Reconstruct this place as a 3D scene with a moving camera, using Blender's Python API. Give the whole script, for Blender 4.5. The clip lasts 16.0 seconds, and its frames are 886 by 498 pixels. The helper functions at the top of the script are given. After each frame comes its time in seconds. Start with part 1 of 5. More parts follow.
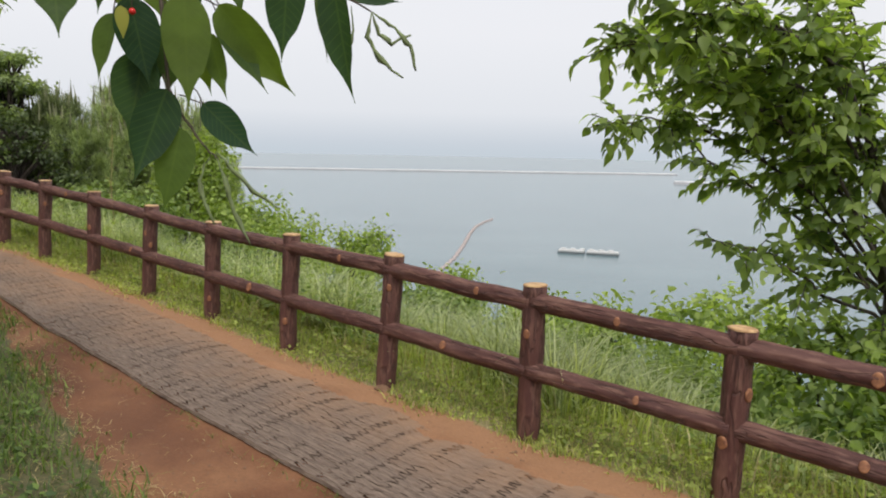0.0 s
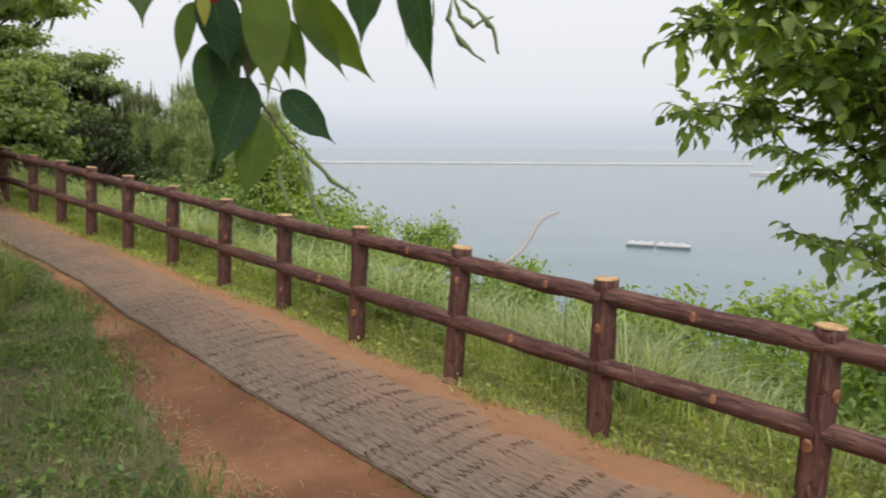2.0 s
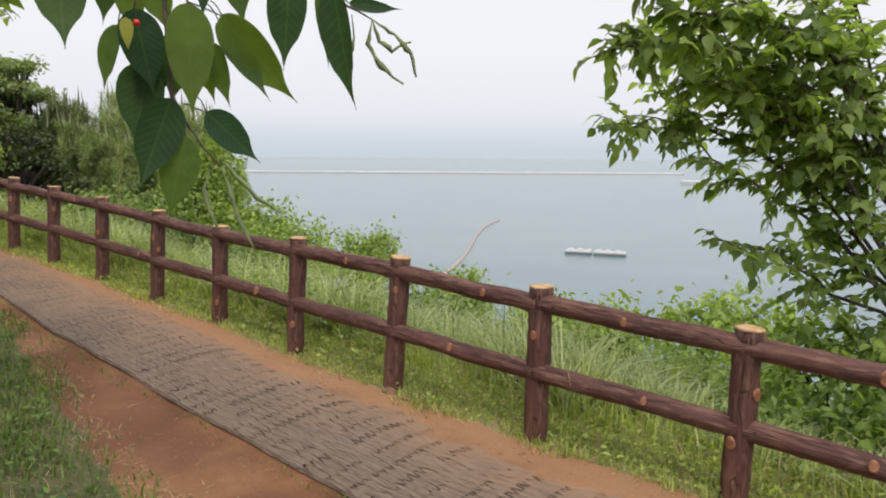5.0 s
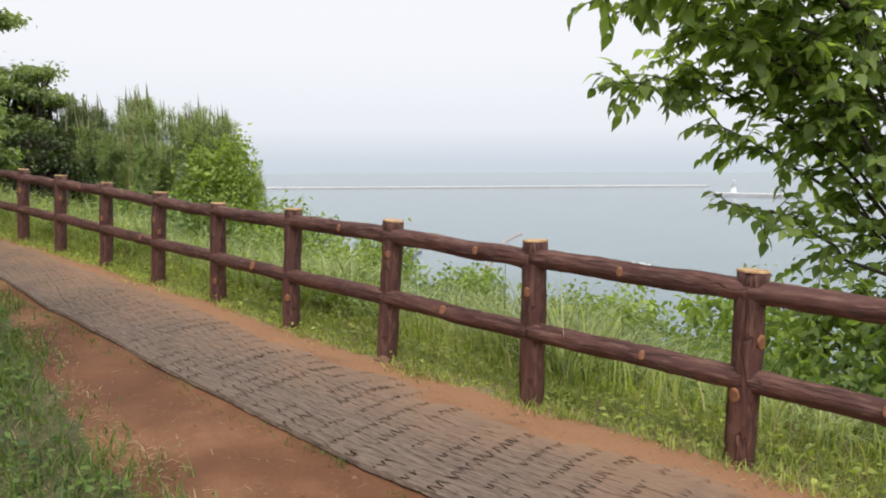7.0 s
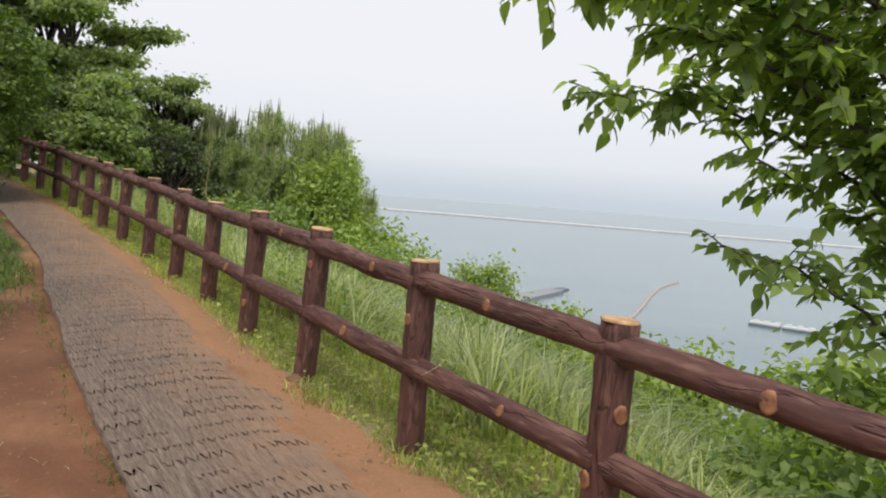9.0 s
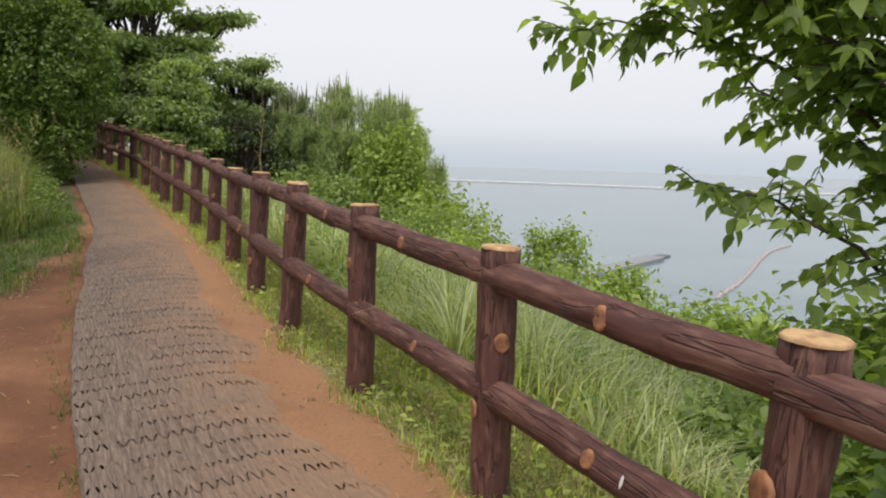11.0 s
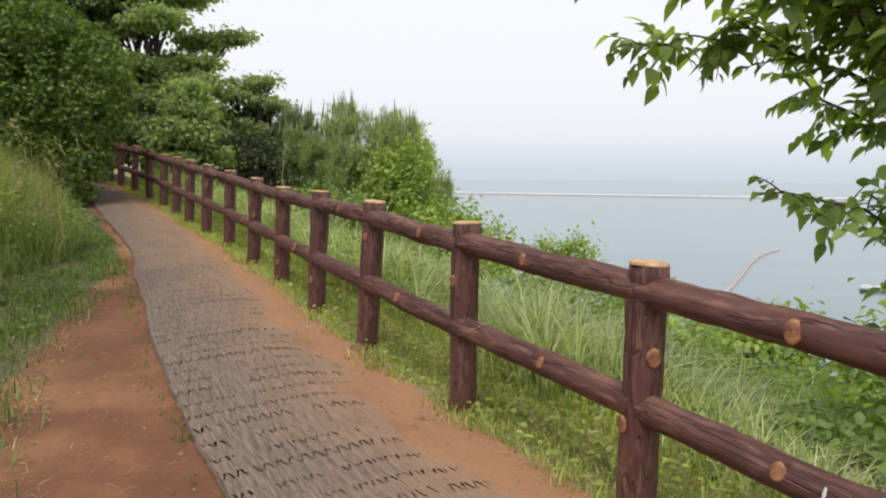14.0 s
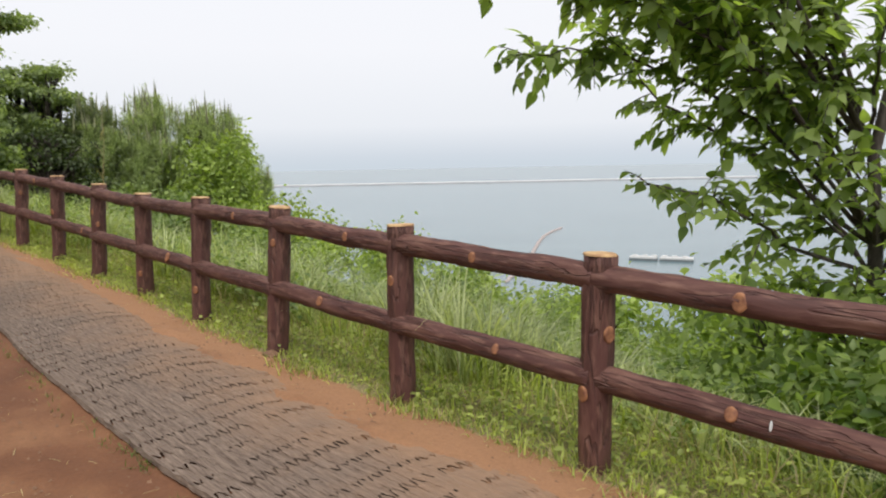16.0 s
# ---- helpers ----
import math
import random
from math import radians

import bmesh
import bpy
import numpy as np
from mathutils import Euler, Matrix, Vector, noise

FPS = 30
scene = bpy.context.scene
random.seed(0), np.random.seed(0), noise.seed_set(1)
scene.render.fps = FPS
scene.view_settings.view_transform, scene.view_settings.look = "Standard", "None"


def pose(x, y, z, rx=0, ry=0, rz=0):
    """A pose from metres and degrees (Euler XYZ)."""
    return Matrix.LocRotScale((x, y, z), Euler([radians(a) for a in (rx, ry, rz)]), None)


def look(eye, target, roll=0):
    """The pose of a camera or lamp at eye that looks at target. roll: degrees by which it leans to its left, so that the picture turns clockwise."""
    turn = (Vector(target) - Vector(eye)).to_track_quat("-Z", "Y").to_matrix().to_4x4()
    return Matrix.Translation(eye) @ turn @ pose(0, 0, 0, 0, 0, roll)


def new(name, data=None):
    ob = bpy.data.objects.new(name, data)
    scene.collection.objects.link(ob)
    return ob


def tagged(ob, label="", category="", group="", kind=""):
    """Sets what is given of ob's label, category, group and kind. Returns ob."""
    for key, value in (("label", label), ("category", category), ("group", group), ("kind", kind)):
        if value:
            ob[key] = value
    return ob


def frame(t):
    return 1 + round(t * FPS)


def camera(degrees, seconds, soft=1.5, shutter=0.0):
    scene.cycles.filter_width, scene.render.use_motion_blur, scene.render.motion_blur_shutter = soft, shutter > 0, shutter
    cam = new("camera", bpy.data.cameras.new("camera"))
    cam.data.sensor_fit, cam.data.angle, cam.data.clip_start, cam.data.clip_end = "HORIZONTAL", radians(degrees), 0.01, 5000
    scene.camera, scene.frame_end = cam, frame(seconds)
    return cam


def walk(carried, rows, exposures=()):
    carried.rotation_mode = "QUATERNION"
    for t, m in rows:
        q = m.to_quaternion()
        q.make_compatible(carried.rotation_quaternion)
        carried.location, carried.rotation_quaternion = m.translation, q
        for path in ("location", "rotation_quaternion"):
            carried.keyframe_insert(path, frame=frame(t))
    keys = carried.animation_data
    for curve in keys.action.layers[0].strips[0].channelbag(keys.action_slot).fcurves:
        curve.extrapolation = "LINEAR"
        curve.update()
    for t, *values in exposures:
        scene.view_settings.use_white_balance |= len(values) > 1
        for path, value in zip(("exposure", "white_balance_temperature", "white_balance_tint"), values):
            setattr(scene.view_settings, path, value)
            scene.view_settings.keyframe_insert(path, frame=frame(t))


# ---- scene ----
EXPOSURES = [(0.0, 0.0, 6450, 11), (3.5, 0.05, 6450, 11), (5.2, 0.08, 6450, 11), (7.5, 0.12, 6400, 11), (8.2, 0.10, 6400, 11), (10.5, -0.02, 6400, 11), (11.2, 0.06, 6500, 12), (12.5, 0.15, 6550, 12), (13.5, 0.15, 6450, 11), (14.5, 0.15, 6450, 11), (15.5, 0.13, 6450, 11), (16.0, 0.12, 6450, 11)]
cam = camera(65.76, 16.0, soft=2.0, shutter=0.25)
PATH = [  # seconds, eye, point looked at, roll
    (0, (0.158, -0.153, 2.037), (0.069, 1.825, 1.755), 1.1),
    (0.5, (0.155, -0.157, 2.040), (0.058, 1.820, 1.753), 1.3),
    (1, (0.162, -0.149, 2.033), (0.067, 1.827, 1.742), 1.1),
    (1.5, (0.171, -0.114, 2.021), (0.054, 1.858, 1.713), 0.5),
    (2, (0.135, -0.122, 2.030), (-0.143, 1.835, 1.725), 0.4),
    (2.5, (0.080, -0.122, 2.032), (-0.440, 1.788, 1.740), 0.0),
    (3, (0.044, -0.125, 2.040), (-0.609, 1.745, 1.764), -0.2),
    (3.5, (0.056, -0.137, 2.035), (-0.568, 1.744, 1.765), -0.1),
    (4, (0.094, -0.140, 2.036), (-0.365, 1.789, 1.778), 0.6),
    (4.5, (0.150, -0.160, 2.037), (-0.080, 1.810, 1.779), 0.9),
    (5, (0.165, -0.162, 2.041), (0.056, 1.815, 1.764), 0.5),
    (7.5, (0.598, 0.139, 1.554), (0.394, 2.119, 1.359), 0.2),
    (8, (0.955, 0.448, 1.563), (0.623, 2.418, 1.462), 3.5),
    (10.5, (2.770, 1.163, 1.385), (1.924, 2.960, 1.153), 0.5),
    (11, (2.764, 1.228, 1.382), (1.896, 3.012, 1.129), 1.7),
    (11.5, (2.711, 1.190, 1.375), (1.713, 2.902, 1.103), 0.8),
    (12, (2.644, 1.161, 1.377), (1.482, 2.769, 1.120), 1.2),
    (12.5, (2.628, 1.107, 1.377), (1.514, 2.748, 1.121), 0.7),
    (13, (2.582, 1.081, 1.385), (1.523, 2.761, 1.146), 0.8),
    (13.5, (2.347, 1.039, 1.392), (1.403, 2.787, 1.160), 2.2),
    (14, (2.174, 0.919, 1.400), (1.332, 2.720, 1.183), 0.5),
    (14.5, (1.970, 0.694, 1.420), (1.240, 2.527, 1.095), -1.6),
    (15, (1.711, 0.652, 1.456), (1.119, 2.543, 1.183), -1.0),
    (15.5, (1.551, 0.592, 1.486), (1.127, 2.533, 1.250), 0.0),
    (16, (1.492, 0.469, 1.490), (1.195, 2.431, 1.243), -1.1),
]
walk(cam, [(t, look(eye, aim, roll)) for t, eye, aim, roll in PATH], EXPOSURES)

# ---------- light ----------
SUN_UP, SUN_TURN = 58.0, 165.0      # degrees: height of the sun, compass turn of it
world = bpy.data.worlds.new("world")
scene.world = world
world.use_nodes = True
wn, wl = world.node_tree.nodes, world.node_tree.links
sky = wn.new("ShaderNodeTexSky")
sky.sky_type, sky.sun_disc = "NISHITA", False
sky.sun_elevation, sky.sun_rotation = radians(SUN_UP), radians(SUN_TURN)
sky.dust_density, sky.air_density = 6.0, 1.5
cloud = wn.new("ShaderNodeMix")          # a high even layer of haze over the sky
cloud.data_type = "RGBA"
cloud.inputs["Factor"].default_value = 0.93
up_down = wn.new("ShaderNodeSeparateXYZ")
wl.new(wn.new("ShaderNodeTexCoord").outputs["Generated"], up_down.inputs["Vector"])
band = wn.new("ShaderNodeValToRGB")      # sea haze near the horizon, bright thin cloud above
for el, (at_z, c) in zip((band.color_ramp.elements[0], band.color_ramp.elements.new(0.02), band.color_ramp.elements.new(0.07), band.color_ramp.elements.new(0.2), band.color_ramp.elements[-1]), ((0.0, (0.61, 0.68, 0.74, 1)), (0.012, (0.64, 0.70, 0.76, 1)), (0.055, (0.81, 0.84, 0.88, 1)), (0.16, (0.89, 0.90, 0.93, 1)), (1.0, (0.95, 0.96, 0.98, 1)))):
    el.position, el.color = at_z, c
wl.new(up_down.outputs["Z"], band.inputs["Fac"])
tenfold = wn.new("ShaderNodeVectorMath")
tenfold.operation, tenfold.inputs["Scale"].default_value = "SCALE", 10.0
wl.new(band.outputs["Color"], tenfold.inputs["Vector"])
wl.new(tenfold.outputs["Vector"], cloud.inputs["B"])
wl.new(sky.outputs["Color"], cloud.inputs["A"])
bg = wn["Background"]
bg.inputs["Strength"].default_value = 0.1
wl.new(cloud.outputs["Result"], bg.inputs["Color"])
sun = new("sun", bpy.data.lights.new("sun", "SUN"))
sun.data.energy, sun.data.angle, sun.data.color = 2.3, radians(30), (1.0, 0.96, 0.9)
sx, sy = math.sin(radians(SUN_TURN)), math.cos(radians(SUN_TURN))
sun.matrix_world = look((sx * 50, sy * 50, 50 * math.tan(radians(SUN_UP))), (0, 0, 0))


# ---------- materials ----------
def material(name, rough=0.8):
    m = bpy.data.materials.new(name)
    m.use_nodes = True
    n = m.node_tree.nodes
    p = n["Principled BSDF"]
    p.inputs["Roughness"].default_value = rough
    return m, n, m.node_tree.links, p


def tex(n, l, kind, scale, coord=None, stretch=(1, 1, 1), **inputs):
    t = n.new(kind)
    t.inputs["Scale"].default_value = scale
    for k, v in inputs.items():
        t.inputs[k].default_value = v
    if coord is None:
        coord = n.new("ShaderNodeTexCoord").outputs["Object"]
    mp = n.new("ShaderNodeMapping")
    mp.inputs["Scale"].default_value = stretch
    l.new(coord, mp.inputs["Vector"])
    l.new(mp.outputs["Vector"], t.inputs["Vector"])
    return t


def ramp(n, l, value, *stops):
    r = n.new("ShaderNodeValToRGB")
    e = r.color_ramp.elements
    while len(e) < len(stops):
        e.new(0.5)
    for el, (at, c) in zip(e, stops):
        el.position, el.color = at, (*c, 1)
    l.new(value, r.inputs["Fac"])
    return r.outputs["Color"]


def blend(n, l, fac, a, b, mode="MIX"):
    x = n.new("ShaderNodeMix")
    x.data_type, x.blend_type = "RGBA", mode
    for v, k in ((fac, "Factor"), (a, "A"), (b, "B")):
        if isinstance(v, (int, float)):
            x.inputs[k].default_value = v
        elif isinstance(v, tuple):
            x.inputs[k].default_value = (*v, 1)
        else:
            l.new(v, x.inputs[k])
    return x.outputs["Result"]


def bump(n, l, p, height, strength, distance):
    b = n.new("ShaderNodeBump")
    b.inputs["Strength"].default_value, b.inputs["Distance"].default_value = strength, distance
    l.new(height, b.inputs["Height"])
    l.new(b.outputs["Normal"], p.inputs["Normal"])


def foliage(name, dark, light, through_light=0.35, rough=0.5, gloss=0.4):
    """Leaves: a colour of its own for each leaf, and light that comes through it."""
    m, n, l, p = material(name, rough)
    g = n.new("ShaderNodeNewGeometry")
    big = tex(n, l, "ShaderNodeTexNoise", 0.9, Detail=2.0)
    c = ramp(n, l, g.outputs["Random Per Island"], (0.0, dark), (0.75, light), (1.0, tuple(min(1, v * 1.35) for v in light)))
    c = blend(n, l, ramp(n, l, big.outputs["Fac"], (0.35, (0, 0, 0)), (0.65, (0.45, 0.45, 0.45))), c, blend(n, l, 0.6, c, dark))
    l.new(c, p.inputs["Base Color"])
    p.inputs["Specular IOR Level"].default_value = gloss
    t = n.new("ShaderNodeBsdfTranslucent")
    l.new(blend(n, l, 1.0, c, (1.5, 1.6, 0.6), "MULTIPLY"), t.inputs["Color"])
    mixed = n.new("ShaderNodeMixShader")
    mixed.inputs["Fac"].default_value = through_light
    l.new(p.outputs["BSDF"], mixed.inputs[1])
    l.new(t.outputs["BSDF"], mixed.inputs[2])
    l.new(mixed.outputs["Shader"], n["Material Output"].inputs["Surface"])
    return m


def bark_material(name, dark, mid, light, long_axis=(14, 14, 2.2), depth=0.012):
    m, n, l, p = material(name, 0.72)
    o = n.new("ShaderNodeObjectInfo")
    co = n.new("ShaderNodeTexCoord").outputs["Object"]
    grain = tex(n, l, "ShaderNodeTexNoise", 1.0, co, long_axis, Detail=6.0, Roughness=0.65)
    crack = tex(n, l, "ShaderNodeTexNoise", 1.0, co, (long_axis[0] * 0.8, long_axis[1] * 0.8, long_axis[2] * 0.55), Detail=3.0, Roughness=0.6, Distortion=0.6)
    gap = ramp(n, l, crack.outputs["Fac"], (0.475, (0, 0, 0)), (0.492, (1, 1, 1)), (0.5, (1, 1, 1)), (0.52, (0, 0, 0)))
    flake = tex(n, l, "ShaderNodeTexNoise", 1.0, co, (long_axis[0] * 2.5, long_axis[1] * 2.5, long_axis[2] * 4), Detail=4.0)
    stain = tex(n, l, "ShaderNodeTexNoise", 3.0, co, Detail=4.0)
    c = ramp(n, l, grain.outputs["Fac"], (0.3, dark), (0.5, mid), (0.72, light))
    c = blend(n, l, blend(n, l, 0.42, (0, 0, 0), gap), c, tuple(v * 0.3 for v in dark))
    c = blend(n, l, ramp(n, l, flake.outputs["Fac"], (0.54, (0, 0, 0)), (0.66, (0.62, 0.62, 0.62))), c, light)
    c = blend(n, l, ramp(n, l, stain.outputs["Fac"], (0.48, (0, 0, 0)), (0.74, (0.26, 0.26, 0.26))), c, light)
    c = blend(n, l, o.outputs["Random"], c, blend(n, l, 0.25, c, mid))
    l.new(c, p.inputs["Base Color"])
    h = blend(n, l, 0.5, blend(n, l, 0.4, grain.outputs["Fac"], flake.outputs["Fac"]), blend(n, l, 1.0, (1, 1, 1), gap, "SUBTRACT"))
    bump(n, l, p, h, 0.9, depth)
    return m


LOG = bark_material("moulded_bark", (0.046, 0.016, 0.013), (0.092, 0.034, 0.027), (0.215, 0.112, 0.080), depth=0.018)
TRUNK = bark_material("tree_bark", (0.02, 0.015, 0.012), (0.06, 0.045, 0.038), (0.13, 0.105, 0.09))
TWIG = bark_material("twig_bark", (0.03, 0.022, 0.015), (0.08, 0.06, 0.04), (0.14, 0.11, 0.08), (60, 60, 12), 0.002)


def cut_wood_material(name, inner, outer):
    m, n, l, p = material(name, 0.7)
    noise_a = tex(n, l, "ShaderNodeTexNoise", 22.0, Detail=5.0)
    rings = tex(n, l, "ShaderNodeTexNoise", 60.0, Detail=3.0)
    c = ramp(n, l, noise_a.outputs["Fac"], (0.35, outer), (0.6, inner))
    l.new(blend(n, l, 0.35, c, rings.outputs["Fac"], "MULTIPLY"), p.inputs["Base Color"])
    bump(n, l, p, rings.outputs["Fac"], 0.5, 0.004)
    return m


CUT_TOP = cut_wood_material("cut_top", (0.66, 0.43, 0.21), (0.42, 0.23, 0.11))
CUT_KNOT = cut_wood_material("cut_knot", (0.42, 0.19, 0.085), (0.20, 0.075, 0.042))


def ground_material():
    m, n, l, p = material("soil_and_turf", 0.95)
    co = n.new("ShaderNodeTexCoord").outputs["Object"]
    at = n.new("ShaderNodeAttribute")
    at.attribute_name = "bare"
    edge = tex(n, l, "ShaderNodeTexNoise", 2.2, co, Detail=7.0, Roughness=0.7)
    fine = tex(n, l, "ShaderNodeTexNoise", 45.0, co, Detail=6.0, Roughness=0.7)
    wide = tex(n, l, "ShaderNodeTexNoise", 1.3, co, Detail=4.0)
    soil = ramp(n, l, wide.outputs["Fac"], (0.3, (0.115, 0.043, 0.018)), (0.47, (0.185, 0.076, 0.033)), (0.66, (0.315, 0.155, 0.073)))
    # paler washed sand lies between the mat and the fence, damp earth on the inland side
    part_xyz = n.new("ShaderNodeSeparateXYZ")
    l.new(co, part_xyz.inputs["Vector"])
    wet = n.new("ShaderNodeMath")
    l.new(part_xyz.outputs["Y"], wet.inputs[0])
    l.new(edge.outputs["Fac"], wet.inputs[1])
    half = n.new("ShaderNodeMath")
    half.operation = "MULTIPLY"
    half.inputs[1].default_value = 0.5
    l.new(wet.outputs[0], half.inputs[0])
    soil = blend(n, l, ramp(n, l, half.outputs[0], (0.44, (0, 0, 0)), (0.68, (1, 1, 1))), (0.355, 0.18, 0.088), soil)
    damp = tex(n, l, "ShaderNodeTexNoise", 0.75, co, (1, 1.6, 1), Detail=5.0, Roughness=0.6)
    patch = blend(n, l, 1.0, ramp(n, l, damp.outputs["Fac"], (0.45, (0, 0, 0)), (0.62, (0.7, 0.7, 0.7))), ramp(n, l, half.outputs[0], (0.60, (0, 0, 0)), (0.85, (1, 1, 1))), "MULTIPLY")
    soil = blend(n, l, patch, soil, (0.145, 0.058, 0.028))
    soil = blend(n, l, 0.5, soil, ramp(n, l, fine.outputs["Fac"], (0.3, (0.45, 0.45, 0.45)), (0.65, (1, 1, 1))), "MULTIPLY")
    turf = ramp(n, l, fine.outputs["Fac"], (0.3, (0.035, 0.036, 0.014)), (0.5, (0.085, 0.082, 0.03)), (0.72, (0.19, 0.145, 0.07)))
    straw = ramp(n, l, fine.outputs["Fac"], (0.3, (0.10, 0.09, 0.035)), (0.5, (0.22, 0.185, 0.08)), (0.72, (0.40, 0.30, 0.165)))
    turf = blend(n, l, ramp(n, l, half.outputs[0], (0.35, (0, 0, 0)), (0.52, (1, 1, 1))), straw, turf)   # dry straw lies along the fence
    s = n.new("ShaderNodeMath")
    s.operation = "ADD"
    l.new(at.outputs["Fac"], s.inputs[0])
    l.new(edge.outputs["Fac"], s.inputs[1])
    mask = ramp(n, l, s.outputs[0], (0.90, (0, 0, 0)), (1.12, (1, 1, 1)))
    l.new(blend(n, l, mask, turf, soil), p.inputs["Base Color"])
    bump(n, l, p, blend(n, l, 0.5, fine.outputs["Fac"], edge.outputs["Fac"]), 0.7, 0.02)
    return m


def sea_material():
    m, n, l, p = material("sea_water", 0.18)
    co = n.new("ShaderNodeTexCoord").outputs["Object"]
    small = tex(n, l, "ShaderNodeTexNoise", 0.9, co, (1, 1, 1), Detail=5.0)
    drift = tex(n, l, "ShaderNodeTexNoise", 0.012, co, (1, 2.5, 1), Detail=4.0)
    l.new(ramp(n, l, drift.outputs["Fac"], (0.35, (0.112, 0.168, 0.185)), (0.65, (0.138, 0.20, 0.214))), p.inputs["Base Color"])
    p.inputs["IOR"].default_value = 1.33
    bump(n, l, p, small.outputs["Fac"], 0.25, 0.25)
    return m


def plain(name, color, rough=0.7, vary=0.25, scale=6.0, metal=0.0):
    m, n, l, p = material(name, rough)
    a = tex(n, l, "ShaderNodeTexNoise", scale, Detail=6.0, Roughness=0.65)
    l.new(ramp(n, l, a.outputs["Fac"], (0.3, tuple(v * (1 - vary) for v in color)), (0.7, tuple(min(1, v * (1 + vary)) for v in color))), p.inputs["Base Color"])
    p.inputs["Metallic"].default_value = metal
    bump(n, l, p, a.outputs["Fac"], 0.3, 0.01)
    return m


def mat_material(name, dark, mid, dusty):
    m, n, l, p = material(name, 0.9)
    co = n.new("ShaderNodeTexCoord").outputs["Object"]
    strand = tex(n, l, "ShaderNodeTexNoise", 1.0, co, (6, 90, 40), Detail=4.0, Roughness=0.7)
    dirt = tex(n, l, "ShaderNodeTexNoise", 1.6, co, Detail=6.0, Roughness=0.65)
    c = ramp(n, l, strand.outputs["Fac"], (0.32, dark), (0.55, mid), (0.75, dusty))
    # soil lies on it, most along the side by the fence
    side = n.new("ShaderNodeSeparateXYZ")
    l.new(co, side.inputs["Vector"])
    over = n.new("ShaderNodeMath")
    over.operation = "MULTIPLY_ADD"
    over.inputs[1].default_value, over.inputs[2].default_value = -0.62, 0.68
    l.new(side.outputs["Y"], over.inputs[0])
    both = n.new("ShaderNodeMath")
    l.new(over.outputs[0], both.inputs[0])
    l.new(dirt.outputs["Fac"], both.inputs[1])
    c = blend(n, l, ramp(n, l, both.outputs[0], (0.42, (0.06, 0.06, 0.06)), (0.66, (0.38, 0.38, 0.38)), (0.95, (0.85, 0.85, 0.85))), c, (0.29, 0.172, 0.10))
    l.new(c, p.inputs["Base Color"])
    bump(n, l, p, strand.outputs["Fac"], 0.5, 0.006)
    return m


SOIL = ground_material()
SEA = sea_material()
MAT_STRIP = mat_material("woven_strip", (0.075, 0.052, 0.040), (0.162, 0.120, 0.093), (0.265, 0.200, 0.152))
# added sheet under the strips; its dark colour deepens the shade in the slits
MAT_SLIT_SHADE = plain("slit_shade", (0.105, 0.070, 0.050), 0.95)
LEAF_TREE = foliage("cherry_leaf", (0.10, 0.155, 0.044), (0.285, 0.36, 0.11), 0.58)


def veined_leaf(name, dark, light, through_light):
    """A large leaf seen close: midrib, side veins, a shade of its own for each leaf."""
    m, n, l, p = material(name, 0.58)
    p.inputs["Specular IOR Level"].default_value = 0.3
    co = n.new("ShaderNodeTexCoord").outputs["Object"]
    xyz = n.new("ShaderNodeSeparateXYZ")
    l.new(co, xyz.inputs["Vector"])
    away = n.new("ShaderNodeMath")
    away.operation = "ABSOLUTE"
    l.new(xyz.outputs["Y"], away.inputs[0])
    slant = n.new("ShaderNodeMath")
    slant.operation = "MULTIPLY_ADD"
    slant.inputs[1].default_value = -0.9
    l.new(away.outputs[0], slant.inputs[0])
    l.new(xyz.outputs["X"], slant.inputs[2])
    often = n.new("ShaderNodeMath")
    often.operation = "MULTIPLY"
    often.inputs[1].default_value = 12.0
    l.new(slant.outputs[0], often.inputs[0])
    saw = n.new("ShaderNodeMath")
    saw.operation = "FRACT"
    l.new(often.outputs[0], saw.inputs[0])
    vein = ramp(n, l, saw.outputs[0], (0.0, (1, 1, 1)), (0.12, (0, 0, 0)), (0.90, (0, 0, 0)), (1.0, (0.8, 0.8, 0.8)))
    rib = ramp(n, l, away.outputs[0], (0.0, (1, 1, 1)), (0.018, (0, 0, 0)))
    lines = blend(n, l, 1.0, vein, rib, "LIGHTEN")
    info = n.new("ShaderNodeObjectInfo")
    spots = tex(n, l, "ShaderNodeTexNoise", 5.0, co, Detail=5.0)
    c = ramp(n, l, info.outputs["Random"], (0.0, dark), (0.6, tuple((a + b) / 2 for a, b in zip(dark, light))), (1.0, light))
    c = blend(n, l, 0.35, c, ramp(n, l, spots.outputs["Fac"], (0.35, (0.55, 0.55, 0.55)), (0.65, (1, 1, 1))), "MULTIPLY")
    c = blend(n, l, blend(n, l, 0.16, (0, 0, 0), lines), c, tuple(min(1, v * 1.3) for v in light))
    l.new(c, p.inputs["Base Color"])
    bump(n, l, p, lines, -0.5, 0.01)
    t = n.new("ShaderNodeBsdfTranslucent")
    l.new(blend(n, l, 1.0, c, (1.7, 1.7, 0.5), "MULTIPLY"), t.inputs["Color"])
    mixed = n.new("ShaderNodeMixShader")
    mixed.inputs["Fac"].default_value = through_light
    l.new(p.outputs["BSDF"], mixed.inputs[1])
    l.new(t.outputs["BSDF"], mixed.inputs[2])
    l.new(mixed.outputs["Shader"], n["Material Output"].inputs["Surface"])
    return m


